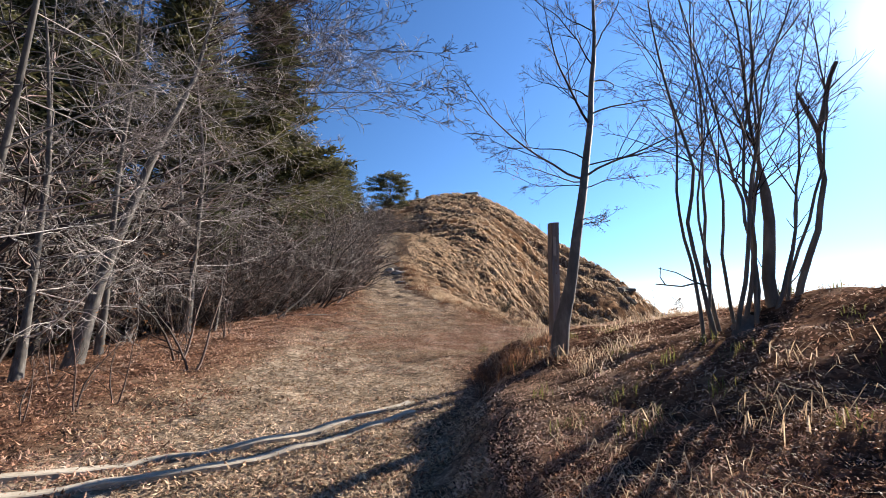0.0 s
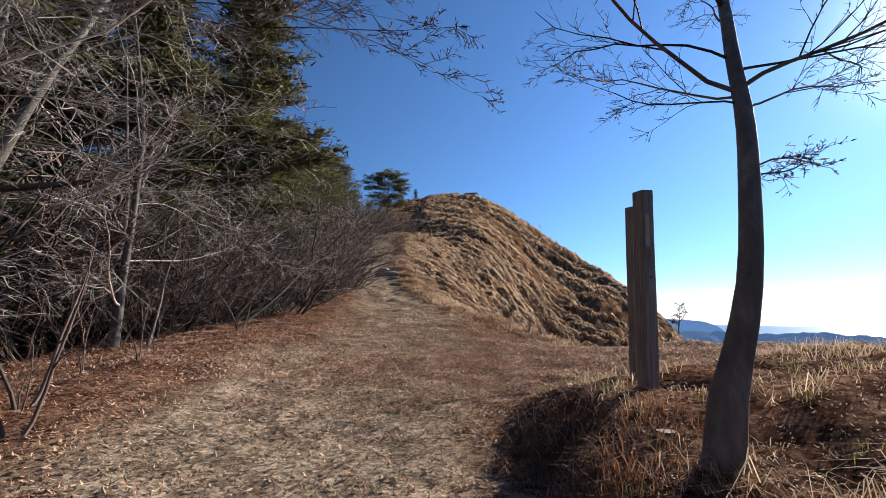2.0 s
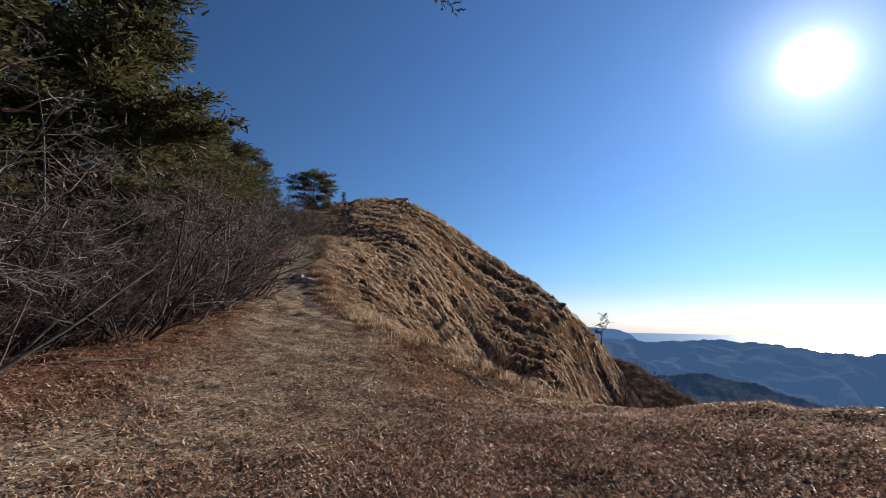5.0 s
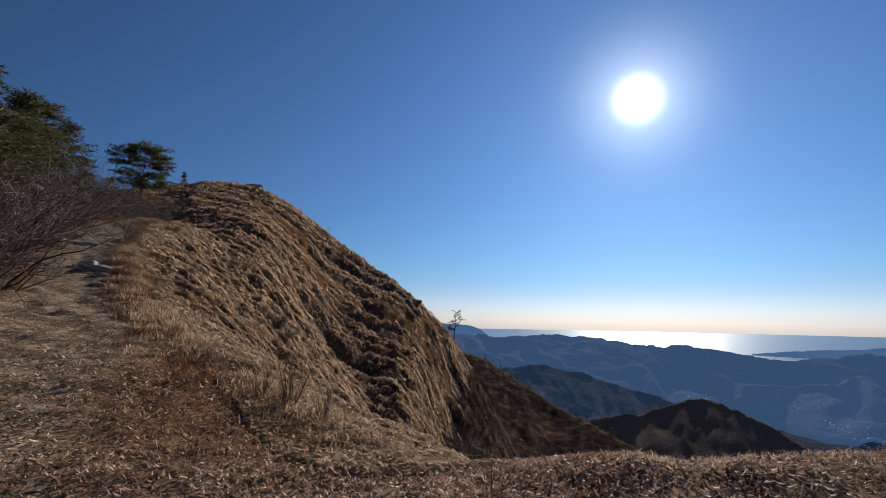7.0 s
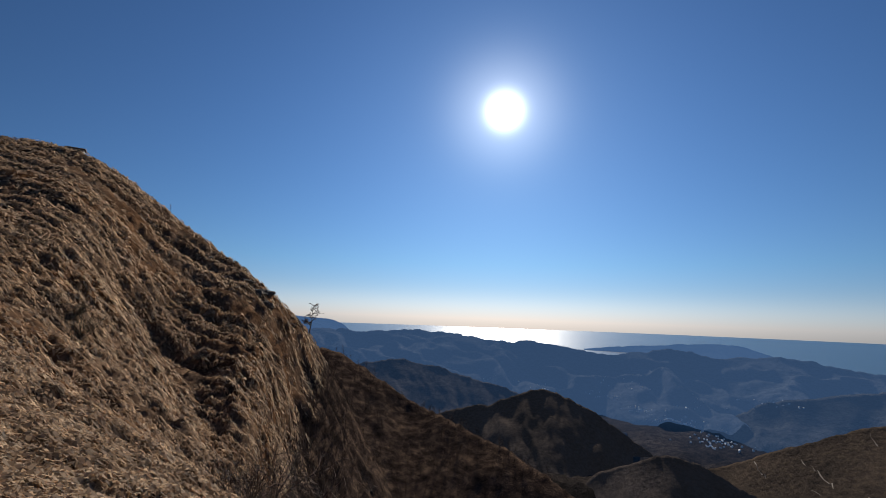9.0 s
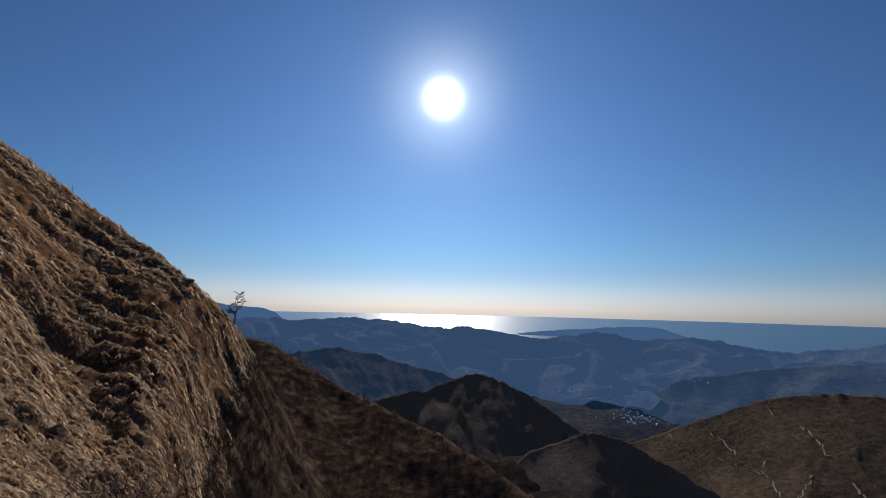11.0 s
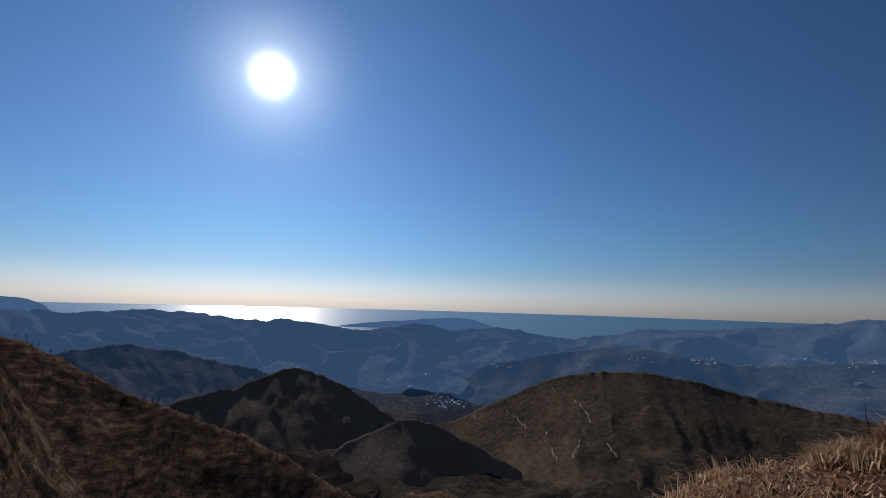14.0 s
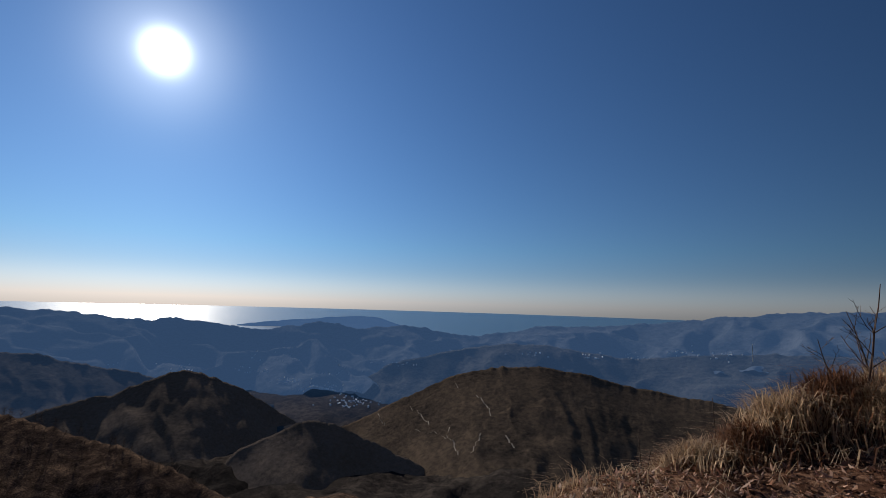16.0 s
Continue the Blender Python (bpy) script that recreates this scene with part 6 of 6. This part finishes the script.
def village(seed):
    r = np.random.default_rng(seed)
    vs, fs, n = [], [], 0
    spots = [(66.6, -10.0, 2.2, 0.35, 90), (70.4, -11.3, 2.2, 0.5, 80), (63.5, -9.1, 1.6, 0.3, 55), (59.5, -7.9, 2.0, 0.35, 30), (68.5, -8.2, 1.4, 0.3, 30), (75.0, -7.2, 1.8, 0.3, 26), (53.4, -7.4, 1.2, 0.25, 14), (48.0, -6.8, 2, 0.3, 12),
             (106.0, -4.6, 2.5, 0.35, 26), (102.0, -5.2, 0.9, 0.15, 18), (97.5, -5.6, 1.5, 0.3, 16), (110.5, -4.3, 1.5, 0.4, 18), (90.0, -5.6, 3, 0.3, 14), (62.0, -6.6, 3, 0.5, 18)]
    for a0, e0, da, de, count in spots:
        for k in range(int(count * 0.7)):
            a, el = a0 + r.normal(0, da * 0.6), e0 + r.normal(0, de * 0.6)
            hit = sight(a, el, 430)
            if not hit:
                continue
            x, y = on_slope(a, hit[0])
            z = hit[1]
            w, dp, h, t = r.uniform(1.6, 3.6), r.uniform(1.3, 1.9), r.uniform(0.8, 1.4), r.uniform(0, 3.14)
            c, s = math.cos(t), math.sin(t)
            loc = np.array([(-w, -dp, -1), (w, -dp, -1), (w, dp, -1), (-w, dp, -1), (-w, -dp, h), (w, -dp, h), (w, dp, h), (-w, dp, h), (-w, 0, h * 1.5), (w, 0, h * 1.5)]) * np.array([0.5, 0.5, 1])
            vs.append(np.stack([x + loc[:, 0] * c - loc[:, 1] * s, y + loc[:, 0] * s + loc[:, 1] * c, z + loc[:, 2]], -1))
            fs.append(np.array([(0, 1, 5, 4), (1, 2, 6, 5), (2, 3, 7, 6), (3, 0, 4, 7), (4, 5, 9, 8), (6, 7, 8, 9)]) + n)
            n += 10
    return tagged(mesh_object("valley_village", np.concatenate(vs), np.concatenate(fs), MAT_HOUSE, False), "scattered pale houses and sheds on the valley floor", "village", kind="stuff")


village(505)


def track(name, stations, width):
    """A dirt track draped on the heath hill along a few azimuths and elevations."""
    p = []
    for (a0, e0), (a1, e1) in zip(stations[:-1], stations[1:]):
        for t in np.linspace(0, 1, 7):
            a, el = a0 + (a1 - a0) * t + 0.10 * math.sin(9 * t + a0), e0 + (e1 - e0) * t
            hit = sight(a, el, 220)
            if hit:
                x, y = on_slope(a, hit[0])
                p.append((x, y, hit[1] + 0.35))
    p = np.array(p)
    d = np.gradient(p, axis=0)
    s = np.stack([d[:, 1], -d[:, 0], np.zeros(len(p))], -1)
    s /= np.linalg.norm(s, axis=1)[:, None] + 1e-9
    v = np.stack([p - s * width, p + s * width], 1).reshape(-1, 3)
    i = np.arange(len(p) - 1)[:, None] * 2
    return tagged(mesh_object(name, v, (i + np.array([[0, 1, 3, 2]])), MAT_TRACK), "pale winding dirt track on the heath hill", "track", kind="structure")


for k, st in enumerate([[(76.9, -11.8), (78.3, -12.7), (79.6, -13.8)], [(77.5, -14.4), (81.0, -14.8), (82.0, -15.3), (82.7, -16.7)], [(81.6, -14.0), (81.3, -15.0)], [(85.2, -14.5), (84.7, -15.5), (84.0, -16.5)],
                        [(84.5, -10.3), (85.6, -11.2), (86.5, -12.6)], [(82.0, -8.35), (82.5, -9.8)], [(73.4, -12.6), (73.9, -13.4), (74.5, -14.0)], [(88.0, -14.6), (89.0, -15.6)]]):
    track("road_%d" % (k + 1), st, 0.65)

# slender radio mast below the right-hand ridge
MAT_MAST = simple_mat("white_steel", [(0.3, (0.6, 0.6, 0.6)), (0.7, (0.8, 0.8, 0.8))], 0.3, 0.5)
md, mz = sight(112.7, -4.9, 430)
mx, my = on_slope(112.7, md)
mast = new("radio_mast")
mast.location = (mx, my, mz)
tagged(mast, "slender white radio mast in the valley", "mast")
b = Bundle()
b.tube(np.array([[0, 0, -1], [0, 0, 14], [0, 0, 27]]), [1.0, 0.8, 0.5], 6)
b.build("shaft", MAT_MAST, mast)
